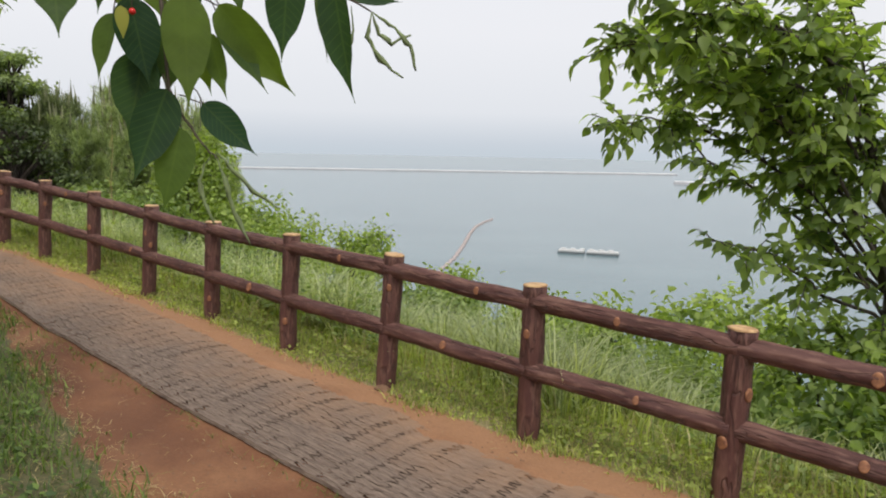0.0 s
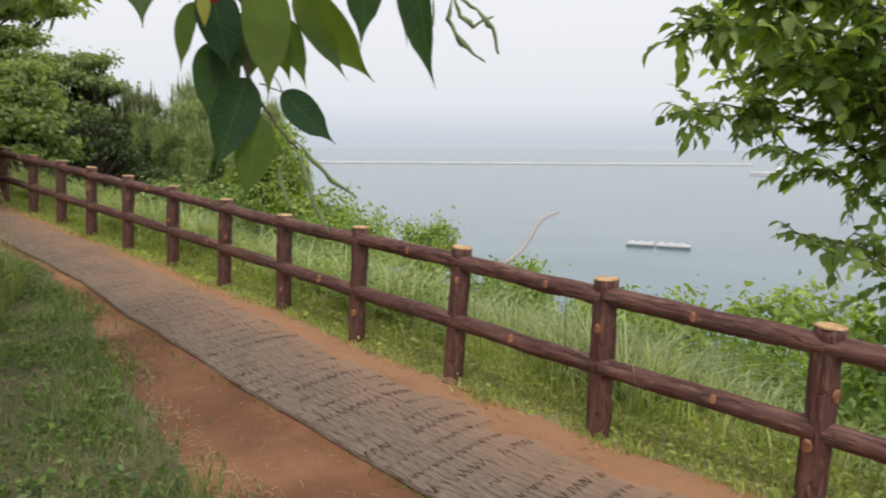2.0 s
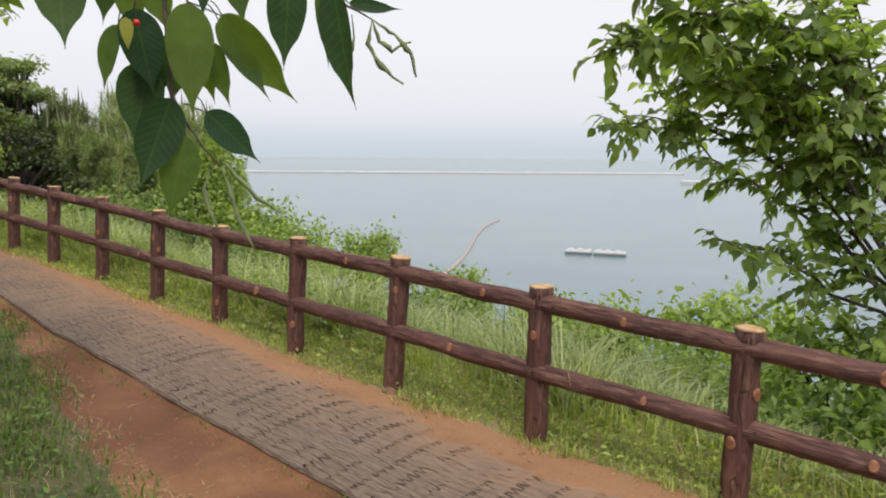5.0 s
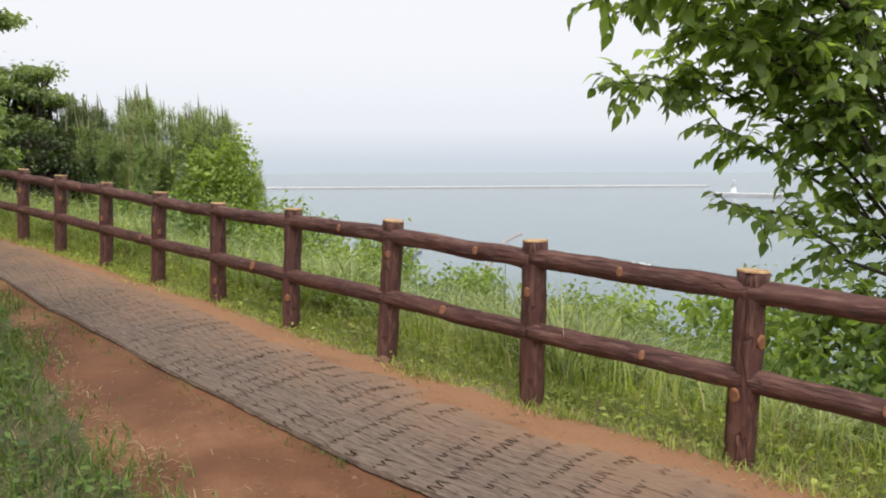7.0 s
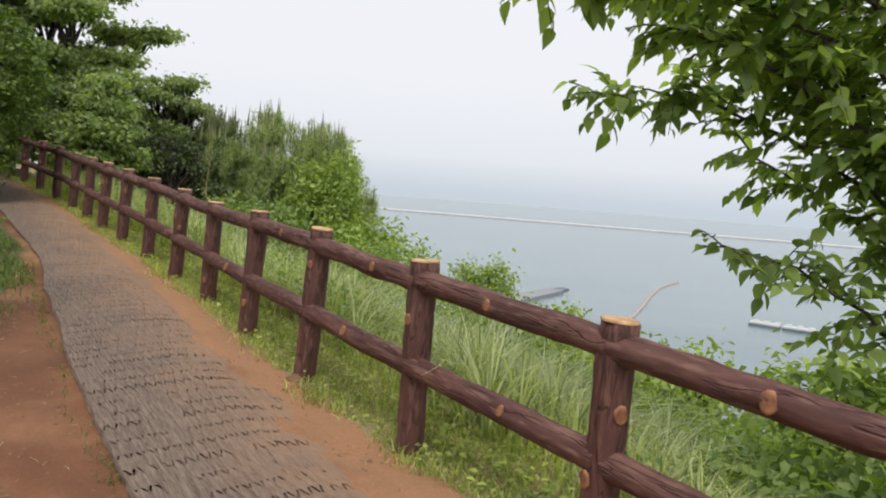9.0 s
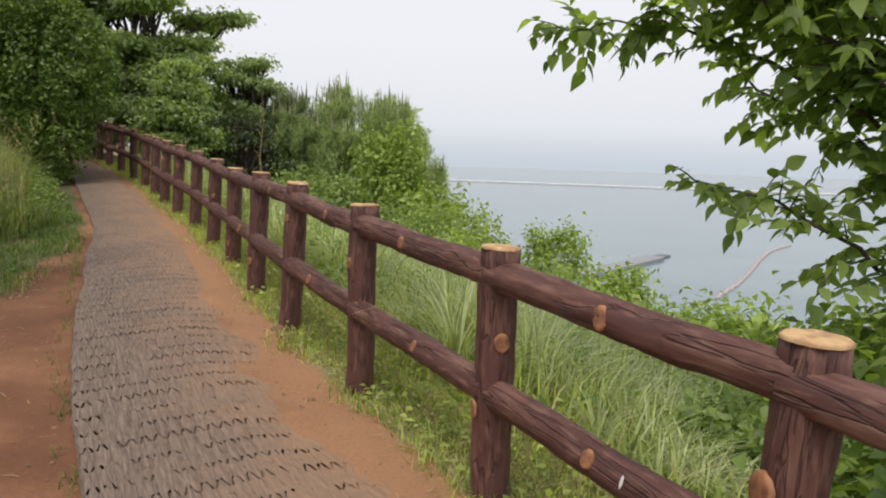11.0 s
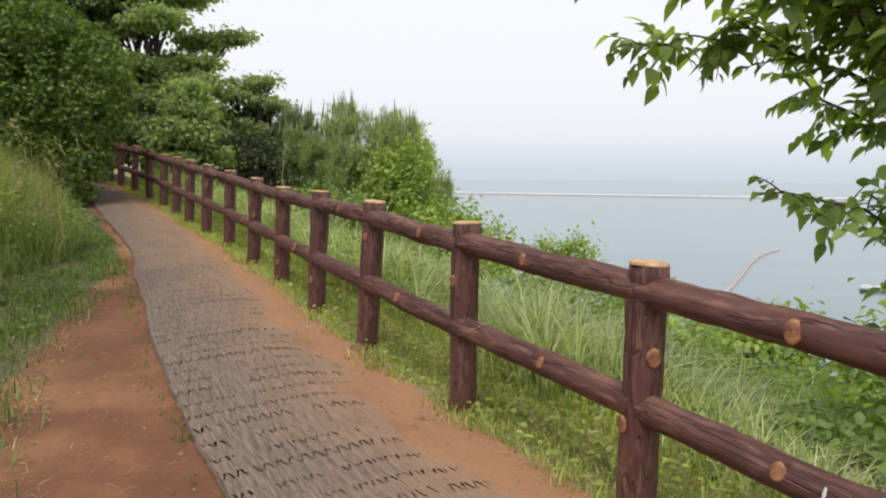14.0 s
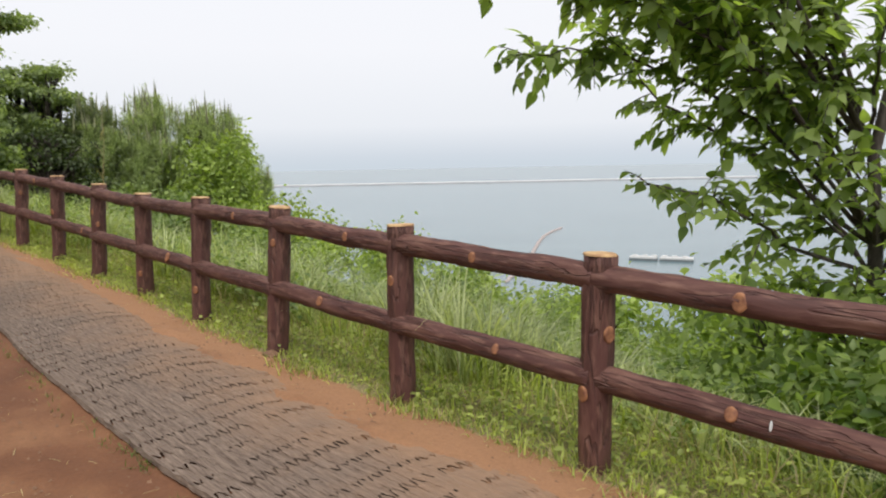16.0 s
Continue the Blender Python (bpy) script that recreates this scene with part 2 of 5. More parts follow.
LEAF_NEAR = veined_leaf("near_cherry_leaf", (0.020, 0.056, 0.026), (0.125, 0.185, 0.035), 0.45)
LEAF_PALE = foliage("yellow_leaf", (0.30, 0.30, 0.05), (0.42, 0.40, 0.08), 0.4)
LEAF_HEDGE = foliage("hedge_leaf", (0.028, 0.074, 0.018), (0.108, 0.20, 0.042), 0.3, 0.35)
LEAF_CLIMB = foliage("climber_leaf", (0.050, 0.095, 0.020), (0.160, 0.225, 0.042), 0.38, 0.4)
LEAF_BRIGHT = foliage("young_leaf", (0.16, 0.225, 0.055), (0.33, 0.41, 0.105), 0.46)
LEAF_WOOD = foliage("woodland_leaf", (0.11, 0.17, 0.055), (0.28, 0.355, 0.12), 0.46)
# leaves deep in the wood: the shade is put into their colour
LEAF_SHADED = foliage("shade_toned_leaf", (0.024, 0.042, 0.015), (0.088, 0.118, 0.04), 0.33)
NEEDLE = foliage("pine_needle", (0.11, 0.155, 0.06), (0.43, 0.50, 0.24), 0.44)
BLADE = foliage("grass_blade", (0.145, 0.195, 0.042), (0.44, 0.49, 0.14), 0.46)
BLADE_PALE = foliage("silver_grass_blade", (0.15, 0.19, 0.075), (0.50, 0.53, 0.30), 0.42)
CANDLE = foliage("pine_candle", (0.10, 0.105, 0.05), (0.22, 0.23, 0.12), 0.2)
BLADE_DRY = foliage("dry_grass_blade", (0.22, 0.175, 0.085), (0.50, 0.41, 0.23), 0.35)
SEED = foliage("grass_seed_head", (0.22, 0.18, 0.09), (0.42, 0.35, 0.20), 0.3)
LAWN = foliage("lawn_blade", (0.045, 0.086, 0.020), (0.165, 0.235, 0.055), 0.4)
BANK = foliage("bank_grass_blade", (0.075, 0.110, 0.036), (0.27, 0.31, 0.115), 0.42)
# the pine needle again, darker, with shade put into its colour
NEEDLE_SHADED = foliage("shaded_pine_needle", (0.05, 0.075, 0.032), (0.20, 0.24, 0.11), 0.4)
LEAF_MID = foliage("shaded_broad_leaf", (0.145, 0.20, 0.085), (0.34, 0.405, 0.18), 0.52)
LEAF_DUSK = foliage("dusky_broad_leaf", (0.12, 0.165, 0.08), (0.30, 0.36, 0.17), 0.5)
CATKIN = plain("withered_leaf", (0.17, 0.21, 0.09), 0.8, 0.4, 60.0)
BERRY = plain("red_berry", (0.55, 0.02, 0.015), 0.3, 0.1)
ROCK = plain("grey_rubble", (0.29, 0.295, 0.305), 0.9, 0.15, 0.08)
CONCRETE = plain("pale_concrete", (0.25, 0.255, 0.27), 0.85, 0.06, 0.1)
PARAPET = plain("bleached_concrete", (0.78, 0.78, 0.78), 0.85, 0.06, 0.1)
BEACON_WHITE = plain("beacon_white", (0.82, 0.82, 0.82), 0.6, 0.04)
WHITE = plain("white_paint", (0.55, 0.55, 0.54), 0.6, 0.05)
FLOAT = plain("buoy_foam", (0.40, 0.335, 0.32), 0.7, 0.2)
RAFT_DARK = plain("raft_hull", (0.12, 0.14, 0.15), 0.7)
STONE = plain("path_stone", (0.19, 0.105, 0.06), 0.9, 0.3, 20.0)

# ---------- plan: s runs uphill beside the fence, n points inland, from the foot of one post ----------
ORIGIN, TURN = (0.52, 4.64), 144.32
PLAN = pose(ORIGIN[0], ORIGIN[1], 0, 0, 0, TURN)
RISE = ((-60, -7, -2.76, -1.42, -0.07, 1.30, 2.65, 4.02, 5.38, 6.74, 8.07, 9.40, 10.72, 12.05, 13.37, 15.9, 20, 60), (-4.5, -0.42, -0.153, -0.062, -0.013, 0.064, 0.109, 0.184, 0.226, 0.31, 0.40, 0.485, 0.562, 0.648, 0.778, 1.0, 1.4, 4.0))
BEND = ((-8, -2.76, -1.42, -0.07, 1.30, 2.65, 4.02, 5.38, 6.74, 8.07, 9.40, 10.72, 12.05, 13.37, 14.6, 15.9, 17.2, 18.5, 26), (-0.1, -0.072, -0.088, -0.005, 0.041, -0.01, -0.081, -0.085, -0.078, 0, 0.049, 0.084, 0.144, 0.272, 0.43, 0.64, 0.8, 0.99, 2.6))
ACROSS = ((-900, -60, -42, -26, -16, -8, -4, -2, -1, -0.3, 0, 0.25, 0.5, 0.8, 1.1, 1.42, 1.60, 2.3, 3.2, 5, 12, 60, 900), (-60, -48, -34, -9, -5.6, -3.0, -1.45, -0.5, -0.12, -0.02, 0, 0.025, 0.055, 0.06, 0.048, 0.032, 0.02, 0.055, 0.22, 0.60, 2.0, 9, 30))
VERGE = ((-8, -1, 0.8, 2, 4, 6.3, 7.2, 9, 26), (2.6, 2.48, 2.42, 2.2, 1.9, 1.5, 1.4, 1.35, 1.35))  # where the turf begins


def bend(s):
    return np.interp(s, *BEND)


def ground(s, n):
    """Height of the ground."""
    m = n - bend(s)
    return np.interp(s, *RISE) + np.interp(m, *ACROSS)


def place(s, n, up=0.0):
    """A point in the world, on the ground at s, n."""
    return PLAN @ Vector((s, n, float(ground(s, n)) + up))


def to_plan(x, y):
    v = PLAN.inverted() @ Vector((x, y, 0))
    return v.x, v.y


# ---------- builders ----------
def mesh_object(name, verts, faces, mat, parent=None, matrix=None, smooth=False):
    me = bpy.data.meshes.new(name)
    me.from_pydata([tuple(v) for v in verts] if not isinstance(verts, np.ndarray) else verts.tolist(), [], faces if isinstance(faces, list) else faces.tolist())
    me.materials.append(mat)
    if smooth:
        me.shade_smooth()
    ob = new(name, me)
    if matrix is not None:
        ob.matrix_world = matrix
    if parent is not None:
        ob.parent = parent
    return ob


def part(name, bm, mat, parent=None, label="", smooth=True):
    me = bpy.data.meshes.new(name)
    bm.to_mesh(me)
    bm.free()
    me.materials.append(mat)
    if smooth:
        me.shade_smooth()
    ob = new(name, me)
    ob.parent = parent
    return tagged(ob, label)


rng = np.random.default_rng(7)


def unit(v):
    return v / np.maximum(np.linalg.norm(v, axis=-1, keepdims=True), 1e-9)


def leaf_shape(width=0.5, fold=0.12, droop=0.25, rows=5, tip=0.08):
    """A leaf of length 1 along x, pointed, folded at its midrib."""
    v, f = [], []
    for i in range(rows + 1):
        t = i / rows
        w = width * 0.5 * max(0.03, (t ** 0.6) * ((1 - t) ** 1.2) / 0.32)
        z = -droop * t * t
        v += [(t, -w, z + fold * w * 2), (t, 0, z), (t, w, z + fold * w * 2)]
    for i in range(rows):
        a = 3 * i
        f += [(a, a + 3, a + 4, a + 1), (a + 1, a + 4, a + 5, a + 2)]
    return np.array(v), np.array(f)


LEAF_FINE = leaf_shape(0.52, 0.14, 0.28, 5)
LEAF_SMALL = leaf_shape(0.6, 0.15, 0.2, 3)
LEAF_BROAD = leaf_shape(0.62, 0.13, 0.3, 5)


def frames(forward, up):
    x = unit(forward)
    y = unit(np.cross(up, x))
    z = np.cross(x, y)
    return np.stack([x, y, z], axis=-1)


def scattered(name, shape, points, forward, up, size, mat, parent=None, label=""):
    """One mesh of many copies of a small shape."""
    v, f = shape
    r = frames(forward, up) * np.asarray(size).reshape(-1, 1, 1)
    verts = (np.einsum("nij,kj->nki", r, v) + points[:, None, :]).reshape(-1, 3)
    faces = (f[None] + (np.arange(len(points)) * len(v))[:, None, None]).reshape(-1, f.shape[1])
    me = bpy.data.meshes.new(name)
    me.vertices.add(len(verts))
    me.vertices.foreach_set("co", verts.ravel())
    me.loops.add(faces.size)
    me.loops.foreach_set("vertex_index", faces.ravel().astype(np.int32))
    me.polygons.add(len(faces))
    me.polygons.foreach_set("loop_start", (np.arange(len(faces)) * f.shape[1]).astype(np.int32))
    me.update(calc_edges=True)
    me.materials.append(mat)
    ob = new(name, me)
    ob.parent = parent
    return tagged(ob, label)


def blades(name, roots, height, width, lean, bow, mat, parent=None, segs=3, label=""):
    """Grass: roots (N,3), bent ribbons that taper to a point. lean: (N,2) sideways reach as a share of the height."""
    k = len(roots)
    t = np.linspace(0, 1, segs + 1)
    side = unit(np.stack([-lean[:, 1], lean[:, 0], np.zeros(k)], -1) + 1e-6)
    mid = np.zeros((k, segs + 1, 3))
    mid[:, :, :2] = lean[:, None, :] * (t[None, :, None] ** bow) * height[:, None, None]
    reach = np.linalg.norm(lean, axis=1)
    mid[:, :, 2] = height[:, None] * (t[None] - 0.35 * np.minimum(reach, 1.6)[:, None] * t[None] ** 3)
    mid += roots[:, None, :]
    w = width[:, None, None] * (1 - t[None, :, None] ** 1.6) * 0.5 * side[:, None, :]
    verts = np.stack([mid - w, mid + w], 2).reshape(-1, 3)
    base = (np.arange(k) * 2 * (segs + 1))[:, None, None]
    quad = np.array([(2 * i, 2 * i + 1, 2 * i + 3, 2 * i + 2) for i in range(segs)])
    faces = (base + quad[None]).reshape(-1, 4)
    return joined(name, verts, faces, mat, parent, label)


def joined(name, verts, faces, mat, parent=None, label="", smooth=False):
    me = bpy.data.meshes.new(name)
    me.vertices.add(len(verts))
    me.vertices.foreach_set("co", np.ascontiguousarray(verts, dtype=np.float32).ravel())
    me.loops.add(faces.size)
    me.loops.foreach_set("vertex_index", faces.ravel().astype(np.int32))
    me.polygons.add(len(faces))
    me.polygons.foreach_set("loop_start", (np.arange(len(faces)) * faces.shape[1]).astype(np.int32))
    me.update(calc_edges=True)
    me.materials.append(mat)
    if smooth:
        me.shade_smooth()
    ob = new(name, me)
    ob.parent = parent
    return tagged(ob, label)


def tube(bm, points, radii, sides=8, seed=0.0, rough=0.0):
    """A limb through points with a radius at each."""
    rings = []
    pts = [Vector(p) for p in points]
    for i, p in enumerate(pts):
        ax = (pts[min(i + 1, len(pts) - 1)] - pts[max(i - 1, 0)]).normalized()
        ref = Vector((0, 0, 1)) if abs(ax.z) < 0.9 else Vector((1, 0, 0))
        u = ax.cross(ref).normalized()
        w = ax.cross(u)
        ring = []
        for j in range(sides):
            a = 2 * math.pi * j / sides
            r = radii[i] * (1 + rough * noise.noise((math.cos(a) * 2 + seed, math.sin(a) * 2, i * 0.7)))
            ring.append(bm.verts.new(p + (u * math.cos(a) + w * math.sin(a)) * r))
        rings.append(ring)
    for a, b in zip(rings, rings[1:]):
        for j in range(sides):
            bm.faces.new((a[j], a[(j + 1) % sides], b[(j + 1) % sides], b[j]))
    bm.faces.new(rings[0][::-1])
    bm.faces.new(rings[-1])


def curve_points(a, b, sag, steps=6, wander=0.0, seed=0):
    """Points from a to b, bowed upwards by sag, uneven by wander."""
    a, b = Vector(a), Vector(b)
    out = []
    for i in range(steps + 1):
        t = i / steps
        p = a.lerp(b, t) + Vector((0, 0, sag * 4 * t * (1 - t)))
        if 0 < i < steps:
            p += Vector((noise.noise((t * 3, seed, 0.1)), noise.noise((t * 3, seed, 5.1)), noise.noise((t * 3, seed, 9.1)))) * wander
        out.append(p)
    return out

# ---------- ground and sea ----------
def steps(*runs):
    out = []
    for a, b, d in runs:
        out += list(np.arange(a, b - 1e-6, d))
    return np.array(out + [runs[-1][1]])


def build_ground():
    ss = steps((-900, -100, 200), (-100, -20, 8), (-20, -7, 1), (-7, 18, 0.1), (18, 40, 1), (40, 120, 8), (120, 900, 195))
    ns = steps((-900, -100, 100), (-100, -20, 4), (-20, -3, 0.5), (-3, 4.5, 0.07), (4.5, 20, 0.5), (20, 100, 8), (100, 900, 200))
    S, N = np.meshgrid(ss, ns, indexing="ij")
    Z = ground(S, N)
    near = (S > -9) & (S < 20) & (N > -6) & (N < 8)
    for i, j in zip(*np.nonzero(near)):
        Z[i, j] += 0.020 * noise.noise((S[i, j] * 1.7, N[i, j] * 1.7, 0)) + 0.008 * noise.noise((S[i, j] * 6, N[i, j] * 6, 3))
    m = N - bend(S)
    for i, j in zip(*np.nonzero(near & (m > 0.15) & (m < 0.85))):
        k = math.exp(-((m[i, j] - 0.47) / 0.17) ** 2)
        Z[i, j] += k * max(0.0, 0.004 + 0.04 * noise.noise((S[i, j] * 1.1, m[i, j] * 2.0, 6)) + 0.02 * noise.noise((S[i, j] * 6, m[i, j] * 6, 2)))
    left = np.interp(S, *VERGE) - m
    right = m - 0.10
    bare = np.clip(0.5 + 2.2 * np.minimum(left, right), 0, 1)
    a, b = S.shape
    idx = np.arange(a * b).reshape(a, b)
    faces = np.stack([idx[:-1, :-1], idx[1:, :-1], idx[1:, 1:], idx[:-1, 1:]], -1).reshape(-1, 4)
    ob = joined("ground", np.stack([S, N, Z], -1).reshape(-1, 3), faces, SOIL, smooth=True)
    at = ob.data.attributes.new("bare", "FLOAT", "POINT")
    at.data.foreach_set("value", bare.ravel().astype(np.float32))
    ob.matrix_world = PLAN
    return tagged(ob, "reddish bare soil path between green turf verges above the sea", "ground", kind="structure")


build_ground()

SEA_Z = -30.0
bm = bmesh.new()
bmesh.ops.create_circle(bm, cap_ends=True, segments=96, radius=4700)
sea = part("water", bm, SEA, None, smooth=False)
sea.matrix_world = pose(0, 0, SEA_Z)
tagged(sea, "calm pale grey-blue sea under haze", "sea", kind="structure")


# ---------- fence of moulded logs ----------
def log_mesh(name, length, radius, seed, rings=30, sides=28, flare=0.0, capped=True):
    """An uneven log along z with ridged bark."""
    v, f = [], []
    for i in range(rings + 1):
        t = i / rings
        end = flare * (math.exp(-((t * length) / 0.07) ** 2) + math.exp(-(((1 - t) * length) / 0.07) ** 2))
        ox = 0.012 * noise.noise((seed, t * length * 2.6, 1))
        oy = 0.012 * noise.noise((seed, t * length * 2.6, 7))
        for j in range(sides):
            a = 2 * math.pi * j / sides
            ca, sa = math.cos(a), math.sin(a)
            ridge = noise.noise((ca * 3.2 + seed, sa * 3.2, t * length * 3.0))
            deep = -max(0.0, 0.16 - abs(noise.noise((ca * 2.0 + seed * 2, sa * 2.0 + 4, t * length * 1.6)))) * 0.38
            r = radius * (1 + end + 0.085 * ridge + deep * 1.25 + 0.075 * noise.noise((ca * 1.5 + seed, sa * 1.5, t * length * 7)) + 0.045 * noise.noise((ca * 5 + seed, sa * 5, t * length * 14)))
            v.append((ca * r + ox, sa * r + oy, t * length))
    for i in range(rings):
        for j in range(sides):
            k = (j + 1) % sides
            f.append((i * sides + j, i * sides + k, (i + 1) * sides + k, (i + 1) * sides + j))
    if capped:
        f.append(tuple(range(sides))[::-1])
        f.append(tuple(rings * sides + j for j in range(sides)))
    me = bpy.data.meshes.new(name)
    me.from_pydata(v, [], f)
    me.shade_smooth()
    me.materials.append(LOG)
    return me


def disc_mesh(name, radius, height, mat, seed, sides=18):
    """A cut face: a low uneven drum with a rounded rim."""
    v, f = [], []
    for r, z in ((1.0, 0.0), (1.0, 0.55), (0.93, 0.9), (0.7, 1.0)):
        for j in range(sides):
            a = 2 * math.pi * j / sides
            q = radius * r * (1 + 0.10 * noise.noise((math.cos(a) * 1.5 + seed, math.sin(a) * 1.5, 0)))
            v.append((q * math.cos(a), q * math.sin(a), height * z * (1 + 0.2 * noise.noise((math.cos(a) * 2, math.sin(a) * 2, seed)))))
    for i in range(3):
        for j in range(sides):
            k = (j + 1) % sides
            f.append((i * sides + j, i * sides + k, (i + 1) * sides + k, (i + 1) * sides + j))
    f.append(tuple(3 * sides + j for j in range(sides)))
    me = bpy.data.meshes.new(name)
    me.from_pydata(v, [], f)
    me.shade_smooth()
    me.materials.append(mat)
    return me


SPACING, POST_HIGH, POST_R, RAIL_R = 1.343, 1.12, 0.084, 0.066


def build_fence():
    fence = tagged(new("log_fence"), "reddish-brown imitation log fence with two rails beside the path", "fence")
    fence.matrix_world = PLAN
    posts = [log_mesh("post", POST_HIGH + 0.15, POST_R, 3.1 * i + 0.7, 26, 28) for i in range(4)]
    rails = [log_mesh("rail", SPACING + 0.03, RAIL_R, 5.3 * i + 20.2, 44, 28, 0.06) for i in range(5)]
    tops = [disc_mesh("post_top", POST_R * 0.985, 0.014, CUT_TOP, i * 2.2) for i in range(3)]
    knots = [disc_mesh("knot", (0.023, 0.027, 0.033, 0.048)[i], 0.015, CUT_KNOT, i * 4.1, 16) for i in range(4)]
    pick = random.Random(5)
    stand = (-2.764, -1.425, -0.067, 1.299, 2.646, 4.021, 5.377, 6.742, 8.072, 9.398, 10.721, 12.047, 13.366)   # feet of the posts
    tall = (1.144, 1.111, 1.14, 1.137, 1.133, 1.068, 1.115, 1.125, 1.131, 1.135, 1.136, 1.12, 1.128)
    lean_s = (-0.041, -0.033, -0.009, -0.035, -0.025, -0.052, -0.058, -0.030, -0.037, -0.047, -0.046, -0.044, -0.044)
    lean_n = (-0.046, 0.011, -0.020, -0.056, -0.054, -0.026, -0.065, -0.049, -0.060, -0.060, -0.061, -0.062, -0.047)
    feet, high_of, lean = [], {}, {}
    for i in range(-8, 17):
        s = stand[i + 2] if -2 <= i <= 10 else stand[0] + (i + 2) * SPACING if i < -2 else stand[-1] + (i - 10) * 1.325
        lean[i] = (lean_s[i + 2], lean_n[i + 2]) if -2 <= i <= 10 else (-0.04, -0.05)
        high_of[i] = tall[i + 2] if -2 <= i <= 10 else 1.13
        feet.append(Vector((s, float(bend(s)), float(np.interp(s, *RISE)))))

    def knot_on(owner, m, kind):
        k = new("knot", knots[kind])
        k.parent = owner
        k.matrix_local = m @ Matrix.Diagonal((1.0, 1.28, 1.0, 1))

    def facing(axis_point, way, reach):
        q = Vector(way).normalized().to_track_quat("Z", "Y").to_matrix().to_4x4()
        return Matrix.Translation(Vector(axis_point) + Vector(way).normalized() * reach) @ q

    # knots that stand out on some posts: height, turn round the post (0 faces the path, minus is uphill)
    marked = {0: ((0.785, 0, 1),), -1: ((0.74, -74, 2), (0.43, 20, 2)), -2: ((0.72, 22, 3),), 1: ((0.86, -23, 0),)}
    for i, foot in zip(range(-8, 17), feet):
        p = new("post", posts[i % 4])
        p.parent = fence
        p.matrix_local = Matrix.Translation(foot + Vector((0, 0, high_of[i] - POST_HIGH - 0.164))) @ pose(0, 0, 0, -math.degrees(lean[i][1] / 1.13), math.degrees(lean[i][0] / 1.13), 0)
        top = new("post_top", tops[i % 3])
        top.parent = p
        top.matrix_local = pose(0, 0, POST_HIGH + 0.15 - 0.001, pick.uniform(-3, 3), pick.uniform(-3, 3), pick.uniform(0, 360))
        tagged(top, "pale ochre sawn post top")
        where = marked.get(i)
        if where is None:
            where = tuple((pick.choice((0.3, 0.75, 0.8, 0.66)), pick.uniform(-70, 70), pick.randrange(3)) for _ in range(pick.choice((0, 1, 1, 2))))
        for h, turn, kind in where:
            a = radians(90 - turn)
            knot_on(p, facing((0, 0, h + 0.15), (math.cos(a), math.sin(a), 0), POST_R - 0.008), kind)
    # knots on rails: rail number, height of rail, place along it from its downhill post
    set_knots = {(-2, 1): (0.48,), (-2, 0): (0.48,), (-1, 1): (0.53,), (-1, 0): (0.41,), (0, 1): (0.33,), (0, 0): (0.54,), (1, 1): (), (1, 0): ()}
    for i in range(-8, 16):
        for level, high in enumerate((0.505, 1.003)):
            a, b = feet[i + 8] + Vector((lean[i][0] * high, lean[i][1] * high + 0.02, high + 0.4 * (high_of[i] - 1.13))), feet[i + 9] + Vector((lean[i + 1][0] * high, lean[i + 1][1] * high + 0.02, high + 0.4 * (high_of[i + 1] - 1.13)))
            a.z += pick.uniform(-0.012, 0.012)
            b.z += pick.uniform(-0.012, 0.012)
            r = new("rail", rails[(i * 2 + level * 3) % 5])
            r.parent = fence
            q = (b - a).normalized().to_track_quat("Z", "Y").to_matrix().to_4x4()
            base = Matrix.Translation(a) @ q
            roll = pick.uniform(0, 360)
            lie = base @ pose(0, 0, 0, 0, 0, roll)
            r.matrix_local = lie
            inv = lie.inverted()
            if (i, level) == (-2, 0):
                bm = bmesh.new()
                bmesh.ops.create_icosphere(bm, subdivisions=2, radius=0.016, matrix=Matrix.Diagonal((0.4, 1.5, 0.25, 1)))
                splash = part("splash", bm, WHITE, r, "white bird dropping")
                splash.matrix_local = inv @ facing(a.lerp(b, 0.36), (0, 1, 0.35), RAIL_R - 0.001)
            spots = set_knots.get((i, level)) or tuple(pick.uniform(0.2, 0.8) for _ in range(pick.choice((0, 0, 1))))
            for t in spots:
                way = Vector((0, 1, 0.12 if level else 0.4))
                m = facing(a.lerp(b, t), way, RAIL_R - 0.006)
                knot_on(r, inv @ m, 2 if (i, level) in ((-2, 1),) else pick.randrange(3))
    return fence


fence = build_fence()


